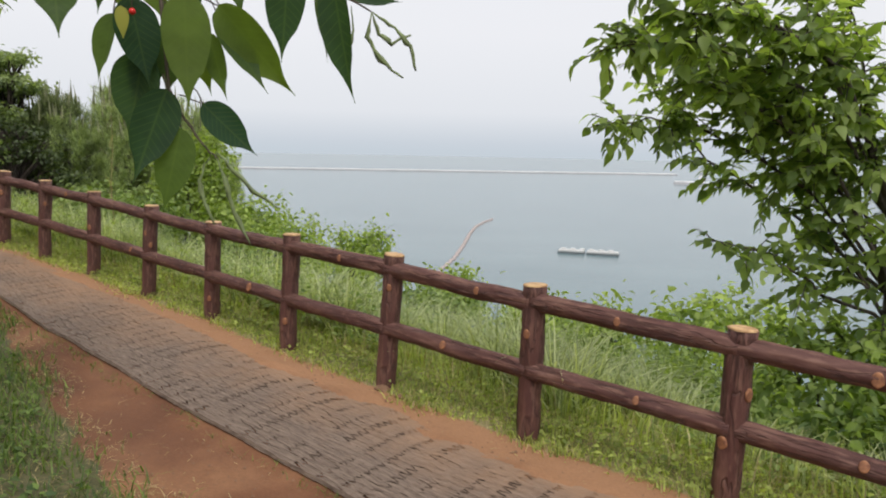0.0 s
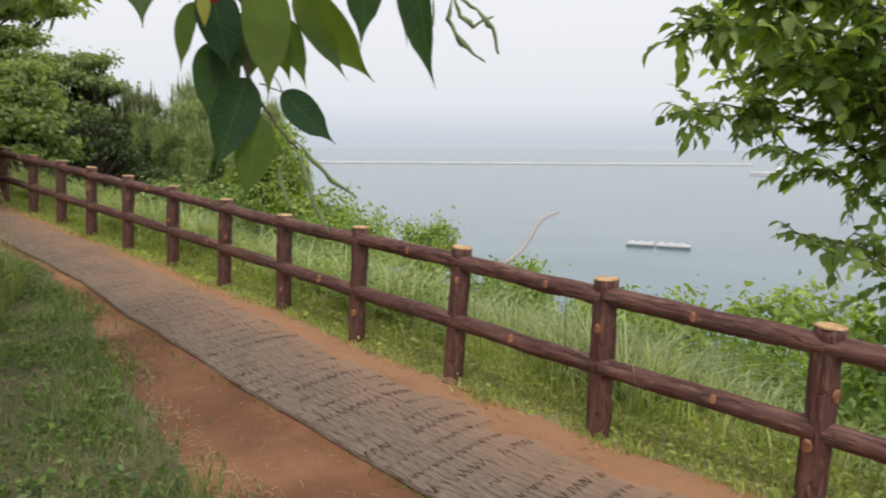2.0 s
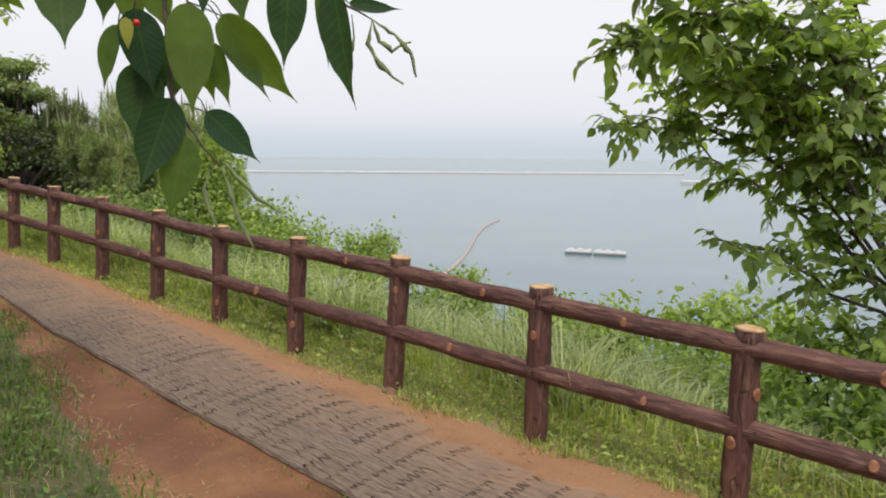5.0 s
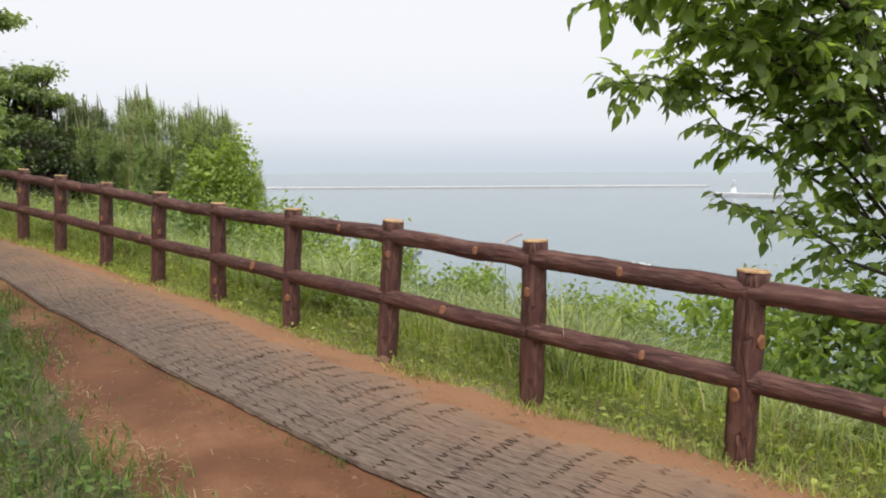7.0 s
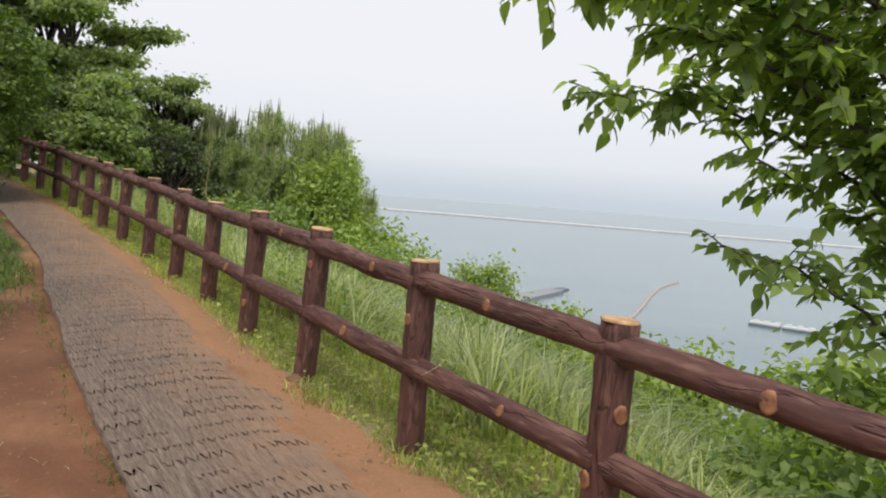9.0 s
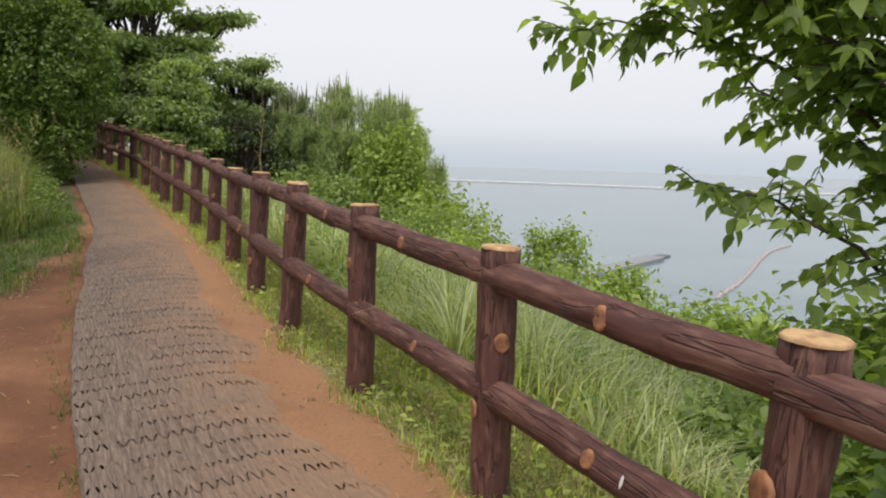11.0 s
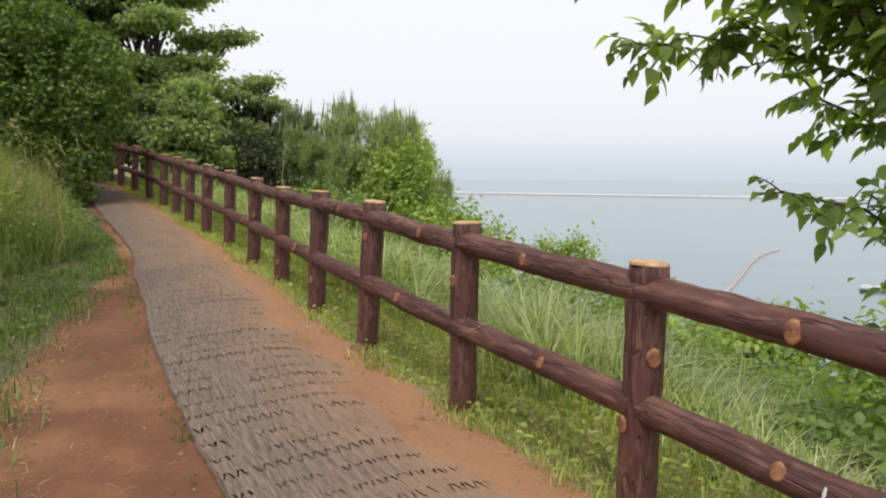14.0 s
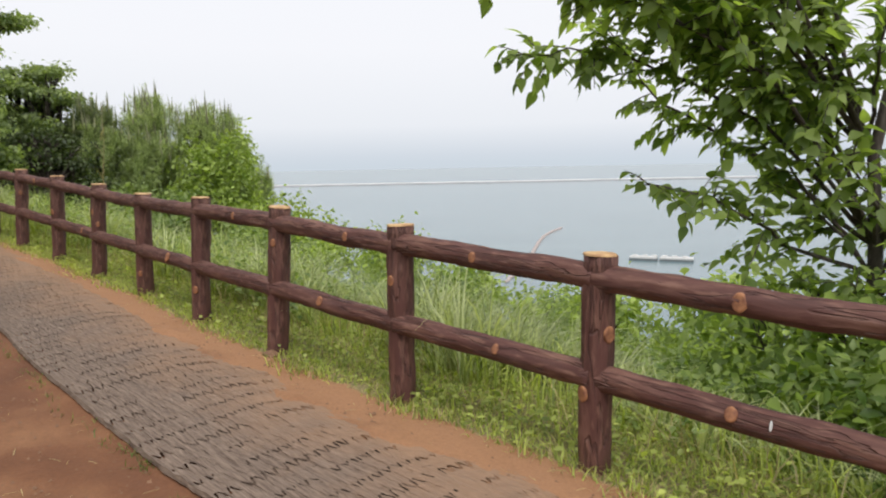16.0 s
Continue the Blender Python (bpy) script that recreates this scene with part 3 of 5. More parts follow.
# ---------- woven mat on the path ----------
def build_mat():
    mat = tagged(new("path_mat"), "worn grey-brown woven rubber mat laid on the soil path", "mat")
    mat.matrix_world = PLAN
    PITCH = 0.19
    lo, hi = -64, 88
    ss = np.arange(lo * PITCH, hi * PITCH, 0.1)
    v, f = [], []

    def inner(s):  # ragged side towards the fence, where soil has washed over it
        return float(np.interp(s, (-1.4, 0.0, 1.0, 2.2, 4.0, 5.6, 8.0), (0.36, 0.38, 0.33, 0.28, 0.28, 0.24, 0.14))) + 0.06 * noise.noise((s * 0.9, 2.0, 0)) + 0.02 * noise.noise((s * 5, 2.0, 4))

    def outer(s):
        return float(np.interp(s, (-1.0, 0.0, 1.3, 2.2, 3.2, 4.5, 5.6, 7.5), (1.54, 1.52, 1.46, 1.49, 1.46, 1.48, 1.37, 1.30))) + 0.016 * noise.noise((s * 1.5, 9.0, 0)) + 0.008 * noise.noise((s * 8, 9.0, 3))

    for s in ss:
        for k in range(9):
            n = float(bend(s)) + inner(s) + 0.08 + (outer(s) - inner(s) - 0.22) * k / 8 + 0.015 * noise.noise((s * 0.6, 1, 4))
            v.append((s, n, float(ground(s, n)) + 0.028 - 0.075 * max(0.0, 1 - (n - float(bend(s)) - inner(s)) / 0.42)))
    for i in range(len(ss) - 1):
        for k in range(8):
            a = i * 9 + k
            f.append((a, a + 9, a + 10, a + 1))
    # added sheet: the shade seen through the slits is put into its colour
    mesh_object("backing", v, f, MAT_SLIT_SHADE, mat)
    for r in range(lo, hi):
        s0 = r * PITCH
        units, rows = 38, 8
        cols = units * 3
        v, f = [], []
        # heavy cords run along the path and cross one another; where they part, a narrow slit stays open
        lie = (0.0, 0.0095, 0.022)
        for i in range(rows + 1):
            for k in range(cols + 1):
                sp = s0 + PITCH * i / rows + 0.005 * noise.noise((k * 0.35, r * 1.7, 3))
                hand = 1 if (k // 3 + r) % 2 else -1
                a = inner(sp)
                unit_w = (outer(sp) - a) / units
                zig = hand * 0.008 * min(1.0, max(-1.0, (i - 4.5) / 1.5)) if k % 3 < 2 and 0 < k < cols else 0
                nn = float(bend(sp)) + a + unit_w * (k // 3) + lie[k % 3] + zig + 0.006 * noise.noise((k * 0.8, (r * rows + i) * 0.5, 0)) + 0.015 * noise.noise((sp * 0.6, 1, 4))
                h = 0.037 + 0.003 * (k % 3 == 2) + 0.006 * noise.noise((k * 0.5, (r * rows + i) * 0.4, 8))
                buried = max(0.0, 1 - unit_w * (k // 3) / 0.42)          # soil has washed over the side by the fence
                h -= buried ** 1.3 * (0.056 + 0.034 * noise.noise((sp * 1.1, nn * 1.6, 5)) + 0.007 * noise.noise((sp * 5, nn * 6, 2)))
                if k in (0, cols):
                    h = 0.016 if k else -0.05
                v.append((sp, nn, float(ground(sp, nn)) + h))
        w = cols + 1
        wear = [0.60 + 0.9 * noise.noise((k * 0.045, r * 0.35, 2)) for k in range(cols)]
        for i in range(rows):
            for k in range(cols):
                slit = k % 3 == 0 and i in ((3, 4, 5) if (k + r) % 3 == 0 else (3, 4) if (k + r) % 5 else (4,))
                if slit and 1 < k < cols - 1 and noise.noise((k * 3.3, r * 5.1, 7)) * 0.5 + 0.42 < wear[k]:
                    continue
                q = i * w + k
                f.append((q, q + w, q + w + 1, q + 1))
        mesh_object("strip", v, f, MAT_STRIP, mat)
    return mat


build_mat()


# ---------- grass ----------
def scatter_plan(count, s0, s1, n0, n1, keep=None):
    s, n = rng.uniform(s0, s1, count), rng.uniform(n0, n1, count)
    n = n + bend(s)
    if keep is not None:
        k = keep(s, n - bend(s))
        s, n = s[k], n[k]
    return np.stack([s, n, ground(s, n) - 0.01], -1)


def lumps(s, n, scale, seed):
    return np.array([noise.noise((a * scale, b * scale, seed)) for a, b in zip(s, n)])


def lean_of(k, spread, drift=(0, 0)):
    a = rng.uniform(0, 2 * math.pi, k)
    r = rng.uniform(0.1, 1.0, k) * spread
    return np.stack([np.cos(a) * r + drift[0], np.sin(a) * r + drift[1]], -1)


def grass(name, roots, h, w, spread, bow, mat, label, segs=3, drift=(0, 0)):
    k = len(roots)
    ob = blades(name, roots, rng.uniform(h[0], h[1], k), rng.uniform(w[0], w[1], k), lean_of(k, spread, drift), bow, mat, None, segs)
    ob.matrix_world = PLAN
    return tagged(ob, label, "grass", kind="stuff")


def build_grass():
    # turf of the inland verge
    def on_lawn(s, n):
        return n > np.interp(s, *VERGE) - 0.02 + 0.26 * lumps(s, n, 1.4, 2) + 0.12 * rng.normal(size=len(s))
    r = scatter_plan(150000, -9, 10, 1.4, 7.5, on_lawn)
    r = r[rng.random(len(r)) < np.clip((7.5 - r[:, 1]) / 2.5, 0, 1) * np.clip((r[:, 0] + 9) / 3, 0, 1)]
    thin = lumps(r[:, 0], r[:, 1], 1.1, 4) + 0.18 * rng.normal(size=len(r)) + 0.16 * np.clip(r[:, 1] - 3.4, -1, 1) > -0.24
    grass("lawn_grass", r[thin], (0.04, 0.16), (0.006, 0.014), 1.2, 1.5, LAWN, "short green lawn grass on the inland verge", 2)
    r = scatter_plan(16000, -6, 8, 1.5, 5.5, on_lawn)
    grass("dry_grass", r, (0.03, 0.10), (0.003, 0.006), 1.5, 1.2, BLADE_DRY, "dry straw-coloured grass among the lawn", 2)
    # strip along the foot of the fence
    def strip(s, n):
        return n < 0.12 + 0.14 * lumps(s, n, 1.7, 9) + 0.06 * rng.normal(size=len(s))
    r = scatter_plan(76000, -11, 17, -1.2, 0.35, strip)
    grass("verge_grass", r, (0.03, 0.12), (0.006, 0.014), 1.3, 1.5, BLADE, "bright green grass along the foot of the fence", 2)
    r = scatter_plan(44000, -10, 16, -1.6, 0.3, strip)
    grass("straw_grass", r, (0.03, 0.12), (0.004, 0.007), 1.8, 1.2, BLADE_DRY, "dry straw lying in the verge grass", 2)
    # sparse tufts along the outer side of the mat
    tuft = scatter_plan(150, -5, 9, 1.50, 1.60)
    r = np.repeat(tuft, 14, 0)
    r[:, :2] += rng.normal(size=(len(r), 2)) * (0.05, 0.02)
    grass("mat_edge_grass", r, (0.02, 0.075), (0.003, 0.007), 1.4, 1.4, LAWN, "sparse short grass growing along the edge of the mat", 2)
    # long arching grass on the sea side
    tuft = scatter_plan(3700, -8, 18, -4.2, -0.72, lambda s, n: lumps(s, n, 1.1, 14) > -0.03)
    per = 20
    r = np.repeat(tuft, per, 0)
    out = np.clip(rng.normal(size=(len(r), 2)), -1.3, 1.3)
    r[:, :2] += out * 0.05
    tall = np.repeat(rng.uniform(0.45, 1.05, len(tuft)) * np.clip((tuft[:, 0] + 2.4) / 2.6, 0.5, 1), per) * rng.uniform(0.55, 1.1, len(r))
    ob = blades("silver_grass", r, tall, rng.uniform(0.011, 0.023, len(r)), out * 0.75, 2.2, BLADE_PALE, None, 6)
    ob.matrix_world = PLAN
    tagged(ob, "tall arching silver grass in tufts on the slope behind the fence", "grass", kind="stuff")
    r = scatter_plan(26000, -7, 18, -6, -0.55)
    grass("slope_grass", r, (0.2, 0.55), (0.007, 0.016), 1.3, 1.7, BLADE, "tangled green grass on the seaward slope", 3)
    r = scatter_plan(11000, -8, 18, -4.5, -0.4, lambda s, n: lumps(s, n, 1.3, 40) > -0.05)
    grass("dry_slope_grass", r, (0.12, 0.48), (0.005, 0.011), 1.6, 1.6, BLADE_DRY, "withered straw-coloured grass on the seaward slope", 3)
    r = scatter_plan(9000, -8, 24, -16, -5)
    grass("far_grass", r, (0.4, 0.9), (0.02, 0.05), 0.8, 1.7, BLADE, "rough grass further down the seaward slope", 3)
    # tall wispy grass on the bank inland
    r = scatter_plan(26000, 4.4, 13, 1.45, 5.0, lambda s, n: n > 1.62 + 0.2 * lumps(s, n, 1, 3) + np.clip(7.0 - s, 0, 4) * 0.42)
    m = r[:, 1] - bend(r[:, 0])
    grow = (0.75 + 0.7 * lumps(r[:, 0], r[:, 1], 1.6, 21)) * np.clip((m - 1.5) / 1.3, 0.12, 1) * np.clip((r[:, 0] - 4.0) / 2.5, 0.2, 1) * rng.uniform(0.55, 1.1, len(r))
    ob = blades("bank_grass", r, 1.8 * grow, rng.uniform(0.006, 0.013, len(r)), lean_of(len(r), 1.3), 2.2, BANK, None, 5)
    ob.matrix_world = PLAN
    tagged(ob, "tall soft green grass on the inland bank", "grass", kind="stuff")
    r = scatter_plan(900, 5.8, 9.5, 2.1, 4.4)
    grass("pale_bank_grass", r, (0.7, 1.55), (0.004, 0.008), 0.7, 2.0, BLADE_DRY, "tall pale stems of wild grass on the bank", 4)


build_grass()


# ---------- leafy things ----------
def leaf_cloud(count, centres, radii, shell=0.55, clump=0.16, per=14, flat=1.0):
    """Points and outward ways in clumps spread through ellipsoids."""
    vol = np.array([a * b * c for a, b, c in radii]) ** 0.67
    groups = max(1, count // per)
    which = rng.choice(len(centres), groups, p=vol / vol.sum())
    way = unit(rng.normal(size=(groups, 3)))
    dist = rng.uniform(shell, 1.0, groups) ** 0.6
    c = np.array(centres)[which] + way * np.array(radii)[which] * dist[:, None]
    c = np.repeat(c, per, 0)
    o = np.repeat(way, per, 0)
    size = np.repeat(rng.uniform(0.6, 1.4, groups), per)
    pts = c + rng.normal(size=c.shape) * clump * size[:, None] * np.array([1, 1, flat])
    return pts, unit(o + 0.8 * rng.normal(size=o.shape))


def shrub(name, base, blobs, count, leaf, mat, label, category="shrub", shape=None, clump=0.16, shell=0.5, stem=0.03, group="", flat=1.0):
    """A shrub or tree: stems from its foot to each mass of leaves. blobs: x, y, z, rx, ry, rz from the foot."""
    thing = tagged(new(name), label, category, group)
    thing.matrix_world = Matrix.Translation(base)
    bm = bmesh.new()
    top = max(b[2] for b in blobs)
    fork = top * 0.35
    tube(bm, [(0, 0, -0.3), (0.02, 0.01, fork * 0.5), (0, 0.02, fork)], [stem * 1.5, stem * 1.2, stem], 8, 1.0, 0.2)
    for i, (x, y, z, rx, ry, rz) in enumerate(blobs):
        tube(bm, curve_points((0, 0, fork * 0.8), (x, y, z + rz * 0.4), 0.1 * z, 5, 0.12 * z, i), [stem * k for k in (0.9, 0.75, 0.6, 0.45, 0.3, 0.15)], 6)
        for k in range(5):
            w = unit(rng.normal(size=3))
            tube(bm, curve_points((x * 0.7, y * 0.7, z * 0.8), (x + w[0] * rx * 0.8, y + w[1] * ry * 0.8, z + w[2] * rz * 0.8), 0.05 * z, 4, 0.05 * z, i * 7 + k), [stem * q for q in (0.4, 0.3, 0.22, 0.15, 0.08)], 5)
    part("trunk", bm, TRUNK, thing)
    pts, way = leaf_cloud(count, [b[:3] for b in blobs], [b[3:] for b in blobs], shell, clump, flat=flat)
    up = unit(way * 0.75 + np.array([0, 0, 0.7]) + 0.45 * rng.normal(size=pts.shape))   # leaves turn their faces out and up
    fwd = rng.normal(size=pts.shape) + way * 0.4 + np.array([0, 0, -0.7])
    fwd -= up * np.sum(fwd * up, -1, keepdims=True)
    scattered("crown", shape or LEAF_SMALL, pts, fwd, up, rng.uniform(leaf * 0.65, leaf * 1.25, len(pts)), mat, thing)
    return thing


def pine(base, high, spread, count, label, needle):
    """A young pine with upright candles and tufts of needles."""
    thing = tagged(new("pine_tree"), label, "pine tree", "pines beyond the fence")
    thing.matrix_world = Matrix.Translation(base)
    bm = bmesh.new()
    tube(bm, [(0, 0, -0.4), (0.03, 0, high * 0.4), (0, 0.03, high * 0.75), (0, 0, high)], [0.10, 0.075, 0.045, 0.012], 8, 2.0, 0.15)
    tips = []
    tiers = int(high / 0.38)
    for t in range(tiers):
        z = high * (0.10 + 0.86 * t / tiers)
        reach = spread * (1.05 - 0.78 * (t / tiers)) * rng.uniform(0.75, 1.2)
        for k in range(9):
            a = rng.uniform(0, 6.283)
            r = reach * rng.uniform(0.6, 1.1)
            end = (math.cos(a) * r, math.sin(a) * r, z + 0.35 * r + rng.uniform(-0.1, 0.25))
            tube(bm, curve_points((0, 0, z), end, -0.08 * r, 4, 0.05, t * 7 + k), [0.022, 0.017, 0.012, 0.009, 0.005], 5)
            for q in rng.uniform(0.45, 1.0, 2):
                tips.append((end[0] * q + rng.normal() * 0.1, end[1] * q + rng.normal() * 0.1, z + (end[2] - z) * q + 0.05))
            tips.append(end)
    tips.append((0, 0, high))
    part("trunk", bm, TRUNK, thing)
    tips = np.array(tips)
    per = max(14, count // len(tips))
    # needles stand round each shoot, which points upwards
    along = rng.random((len(tips), per, 1))
    aim = unit(tips * (0.25, 0.25, 0) + np.array([0, 0, 1.0]) + 0.15 * rng.normal(size=tips.shape))[:, None, :]
    p = (tips[:, None, :] + aim * (along * 0.42 - 0.15) + rng.normal(size=(len(tips), per, 3)) * 0.035).reshape(-1, 3)
    d = (aim * 0.9 + 0.75 * rng.normal(size=(len(tips), per, 3))).reshape(-1, 3)
    blade = (np.array([(0, -0.045, 0), (0, 0.045, 0), (1, 0.012, 0.05), (1, -0.012, 0.05)]), np.array([(0, 1, 2, 3)]))
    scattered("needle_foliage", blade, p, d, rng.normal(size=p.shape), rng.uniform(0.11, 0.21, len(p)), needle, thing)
    # pale candles on the upper shoots
    tall = tips[(rng.random(len(tips)) < 0.3) & (tips[:, 2] > high * 0.8)]
    cand = (np.array([(0, -0.06, -0.04), (0, 0.06, -0.04), (0, 0, 0.07), (1, 0, 0)]), np.array([(0, 1, 3), (1, 2, 3), (2, 0, 3)]))
    scattered("candle_growth", cand, tall + np.array([0, 0, 0.15]), np.array([0, 0, 1.0]) + 0.08 * rng.normal(size=tall.shape), rng.normal(size=tall.shape), rng.uniform(0.4, 0.75, len(tall)), CANDLE, thing)["kind"] = "stuff"
    return thing


def on_ground(x, y):
    s, n = to_plan(x, y)
    return Vector((x, y, float(ground(s, n))))


def build_grove():
    for i, (x, y, top, spread) in enumerate(((-13.0, 21.2, 3.7, 1.8), (-11.6, 21.8, 4.15, 1.8), (-12.2, 20.0, 3.5, 1.6), (-9.9, 21.7, 3.6, 1.9), (-8.4, 20.4, 3.35, 1.6), (-9.0, 22.6, 2.6, 1.5), (-8.3, 23.2, 1.3, 1.1), (-14.6, 20.6, 3.6, 1.6), (-10.8, 20.6, 3.4, 1.6), (-9.2, 21.0, 3.2, 1.5), (-11.6, 19.4, 2.9, 1.4), (-9.9, 19.4, 2.4, 1.3))):
        b = on_ground(x, y)
        # pines next to the broadleaf trees get the needle colour with shade in it
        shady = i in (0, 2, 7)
        pine(b, top - 0.2 - b.z, spread * 1.05, 20000, "pine beside the broadleaf trees with shade coloured into its needles" if shady else "young green pine with upright candles on the seaward slope", NEEDLE_SHADED if shady else NEEDLE)
    for x, y, top, r, mat, label, count, leaf in (
            (-6.2, 18.2, 0.75, 1.0, LEAF_BRIGHT, "bright green creeper-covered bush below the pines", 3600, 0.15),
            (-7.7, 18.9, 2.5, 0.95, LEAF_BRIGHT, "leafy green bush among the pines", 3800, 0.15),
            (-8.6, 16.6, 0.9, 1.4, LEAF_WOOD, "low dark green bush behind the fence", 4200, 0.14),
            (-5.0, 17.4, 0.3, 1.2, LEAF_BRIGHT, "low bright green bush at the edge of the slope", 3200, 0.13),
            (-10.6, 18.4, 0.9, 1.2, LEAF_WOOD, "dark green thicket behind the fence", 4200, 0.14),
            (-3.6, 22.4, -0.45, 0.9, LEAF_BRIGHT, "yellow-green young bush standing against the sea", 3400, 0.15),
            (2.36, 11.63, -0.48, 0.7, LEAF_BRIGHT, "light green sumac-like bush on the slope", 2200, 0.14),
            (-0.5, 17.0, -0.95, 0.8, LEAF_BRIGHT, "yellow-green bush at the brow of the slope", 2400, 0.14),
            (1.5, 14.0, -1.0, 0.7, LEAF_WOOD, "green bush at the brow of the slope", 2000, 0.14),
            (4.6, 12.2, -0.3, 1.2, LEAF_BRIGHT, "light green bush below the cherry tree", 2600, 0.16)):
        b = on_ground(x, y)
        h = top - b.z
        shrub("bush", b, [(0, 0, h * 0.5, r, r, h * 0.42), (r * 0.5, 0.2, h * 0.72, r * 0.6, r * 0.6, h * 0.28), (-r * 0.5, -0.2, h * 0.7, r * 0.6, r * 0.6, h * 0.26)], count, leaf, mat, label, "bush")
    for x, y, top, r, mat, label, count, leaf in (
            (-12.4, 15.3, 3.8, 0.66, LEAF_MID, "light green maple-like tree behind the fence", 5200, 0.17),
            (-17.5, 18.3, 9.9, 2.4, LEAF_MID, "tall broadleaf tree above the path", 28000, 0.2),
            (-19.2, 16.9, 9.7, 2.5, LEAF_MID, "tall leafy tree shading the bend of the path", 28000, 0.2),
            (-15.4, 17.2, 4.6, 1.3, LEAF_DUSK, "small broadleaf tree under the tall trees", 9000, 0.17),
            (-14.0, 19.9, 4.8, 1.1, LEAF_DUSK, "broadleaf tree with dense crown behind the fence", 8000, 0.17),
            # its dark leaf colour stands for the shade between the pines
            (-12.5, 18.0, 2.7, 1.0, LEAF_SHADED, "small tree between the pines with shade coloured into its leaves", 3000, 0.14)):
        b = on_ground(x, y)
        h = top - b.z
        k = []
        for i in range(36):                      # boughs in uneven tiers with gaps between them
            a, e = i * 2.4 + rng.uniform(-0.5, 0.5), 0.27 + 0.0195 * i + rng.uniform(-0.05, 0.05)
            q = r * rng.uniform(0.45, 1.35) * (1.25 - 1.25 * max(0.0, e - 0.40))
            w = r * rng.uniform(0.30, 0.56)
            k.append((math.cos(a) * q, math.sin(a) * q, h * e, w * 0.9, w * 0.9, 0.26 * w + 0.05))
        k.append((0, 0, h * 0.93, r * 0.3, r * 0.3, h * 0.06))
        shrub("broadleaf_tree", b, k, int(count * 1.9), leaf * 0.85, mat, label, "tree", stem=0.09, clump=0.20, shell=0.1, flat=0.35)


def plan_shrub(name, s, n, blobs, count, leaf, mat, label, category="shrub", **more):
    return shrub(name, place(s, n), blobs, count, leaf, mat, label, category, **more)


build_grove()
plan_shrub("hedge_bush", 2.5, 4.68, [(0, 0, 1.15, 0.95, 0.95, 1.05), (-0.5, 0.3, 0.7, 0.8, 0.8, 0.7), (0.3, 0.5, 1.5, 0.7, 0.7, 0.75), (0.4, -0.5, 0.8, 0.7, 0.7, 0.8), (1.0, -0.2, 0.42, 0.55, 0.55, 0.48), (0.8, -0.3, 1.0, 0.6, 0.6, 0.6), (0.5, -0.9, 0.5, 0.7, 0.7, 0.5)], 36000, 0.088, LEAF_HEDGE, "dense dark green evergreen bush beside the lawn", "bush", clump=0.07, shell=0.8, shape=LEAF_FINE)
plan_shrub("climber_hedge", 12.4, 2.5, [(0.3, 0.4, 0.9, 0.9, 0.9, 0.9), (0.5, 0.7, 2.3, 1.08, 1.08, 1.3), (-0.3, 0.0, 1.6, 1.1, 1.1, 1.5), (-0.7, -0.9, 2.2, 1.1, 1.1, 1.4), (-0.8, -1.0, 0.9, 1.1, 1.1, 0.9), (0.2, 0.2, 3.3, 0.8, 0.8, 0.7)], 38000, 0.095, LEAF_CLIMB, "tall climber-covered hedge at the bend of the path", "hedge", clump=0.07, shell=0.82)
# the inland wood; its leaf colour carries the shade
plan_shrub("woodland_tree", 14.0, 6.0, [(0, 0, 4.2, 1.8, 1.8, 1.4), (-1.5, 1, 3.4, 1.5, 1.5, 1.2), (1, 1.5, 5.2, 1.8, 1.8, 1.4), (-0.5, -1.5, 3.2, 1.4, 1.4, 1.2), (1.5, -0.5, 3.0, 1.5, 1.5, 1.3), (0, 0, 1.6, 1.8, 1.8, 1.4)], 16000, 0.16, LEAF_SHADED, "tree over the inland bank with shade coloured into its leaves", "tree", stem=0.12)
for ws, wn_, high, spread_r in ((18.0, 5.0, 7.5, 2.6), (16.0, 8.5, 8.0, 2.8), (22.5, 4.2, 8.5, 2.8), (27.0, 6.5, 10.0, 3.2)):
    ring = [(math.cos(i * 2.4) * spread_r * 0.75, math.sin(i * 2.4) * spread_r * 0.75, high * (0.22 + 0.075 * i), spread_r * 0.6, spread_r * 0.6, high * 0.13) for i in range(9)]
    plan_shrub("woodland_tree", ws, wn_, ring, 11000, 0.24, LEAF_SHADED, "leafy tree in the wood beside the path, coloured as in shade", "tree", stem=0.11, clump=0.28)
# bushes at the bend, with shade put into the leaf colour
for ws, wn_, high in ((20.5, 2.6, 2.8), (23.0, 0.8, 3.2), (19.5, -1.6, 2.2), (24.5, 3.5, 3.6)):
    plan_shrub("bush", ws, wn_, [(0, 0, high * 0.45, 1.2, 1.2, high * 0.42), (0.5, 0.4, high * 0.7, 0.8, 0.8, high * 0.28), (-0.6, -0.3, high * 0.6, 0.8, 0.8, high * 0.3)], 4000, 0.15, LEAF_SHADED, "green bush closing the bend of the path, coloured as in shade", "bush")


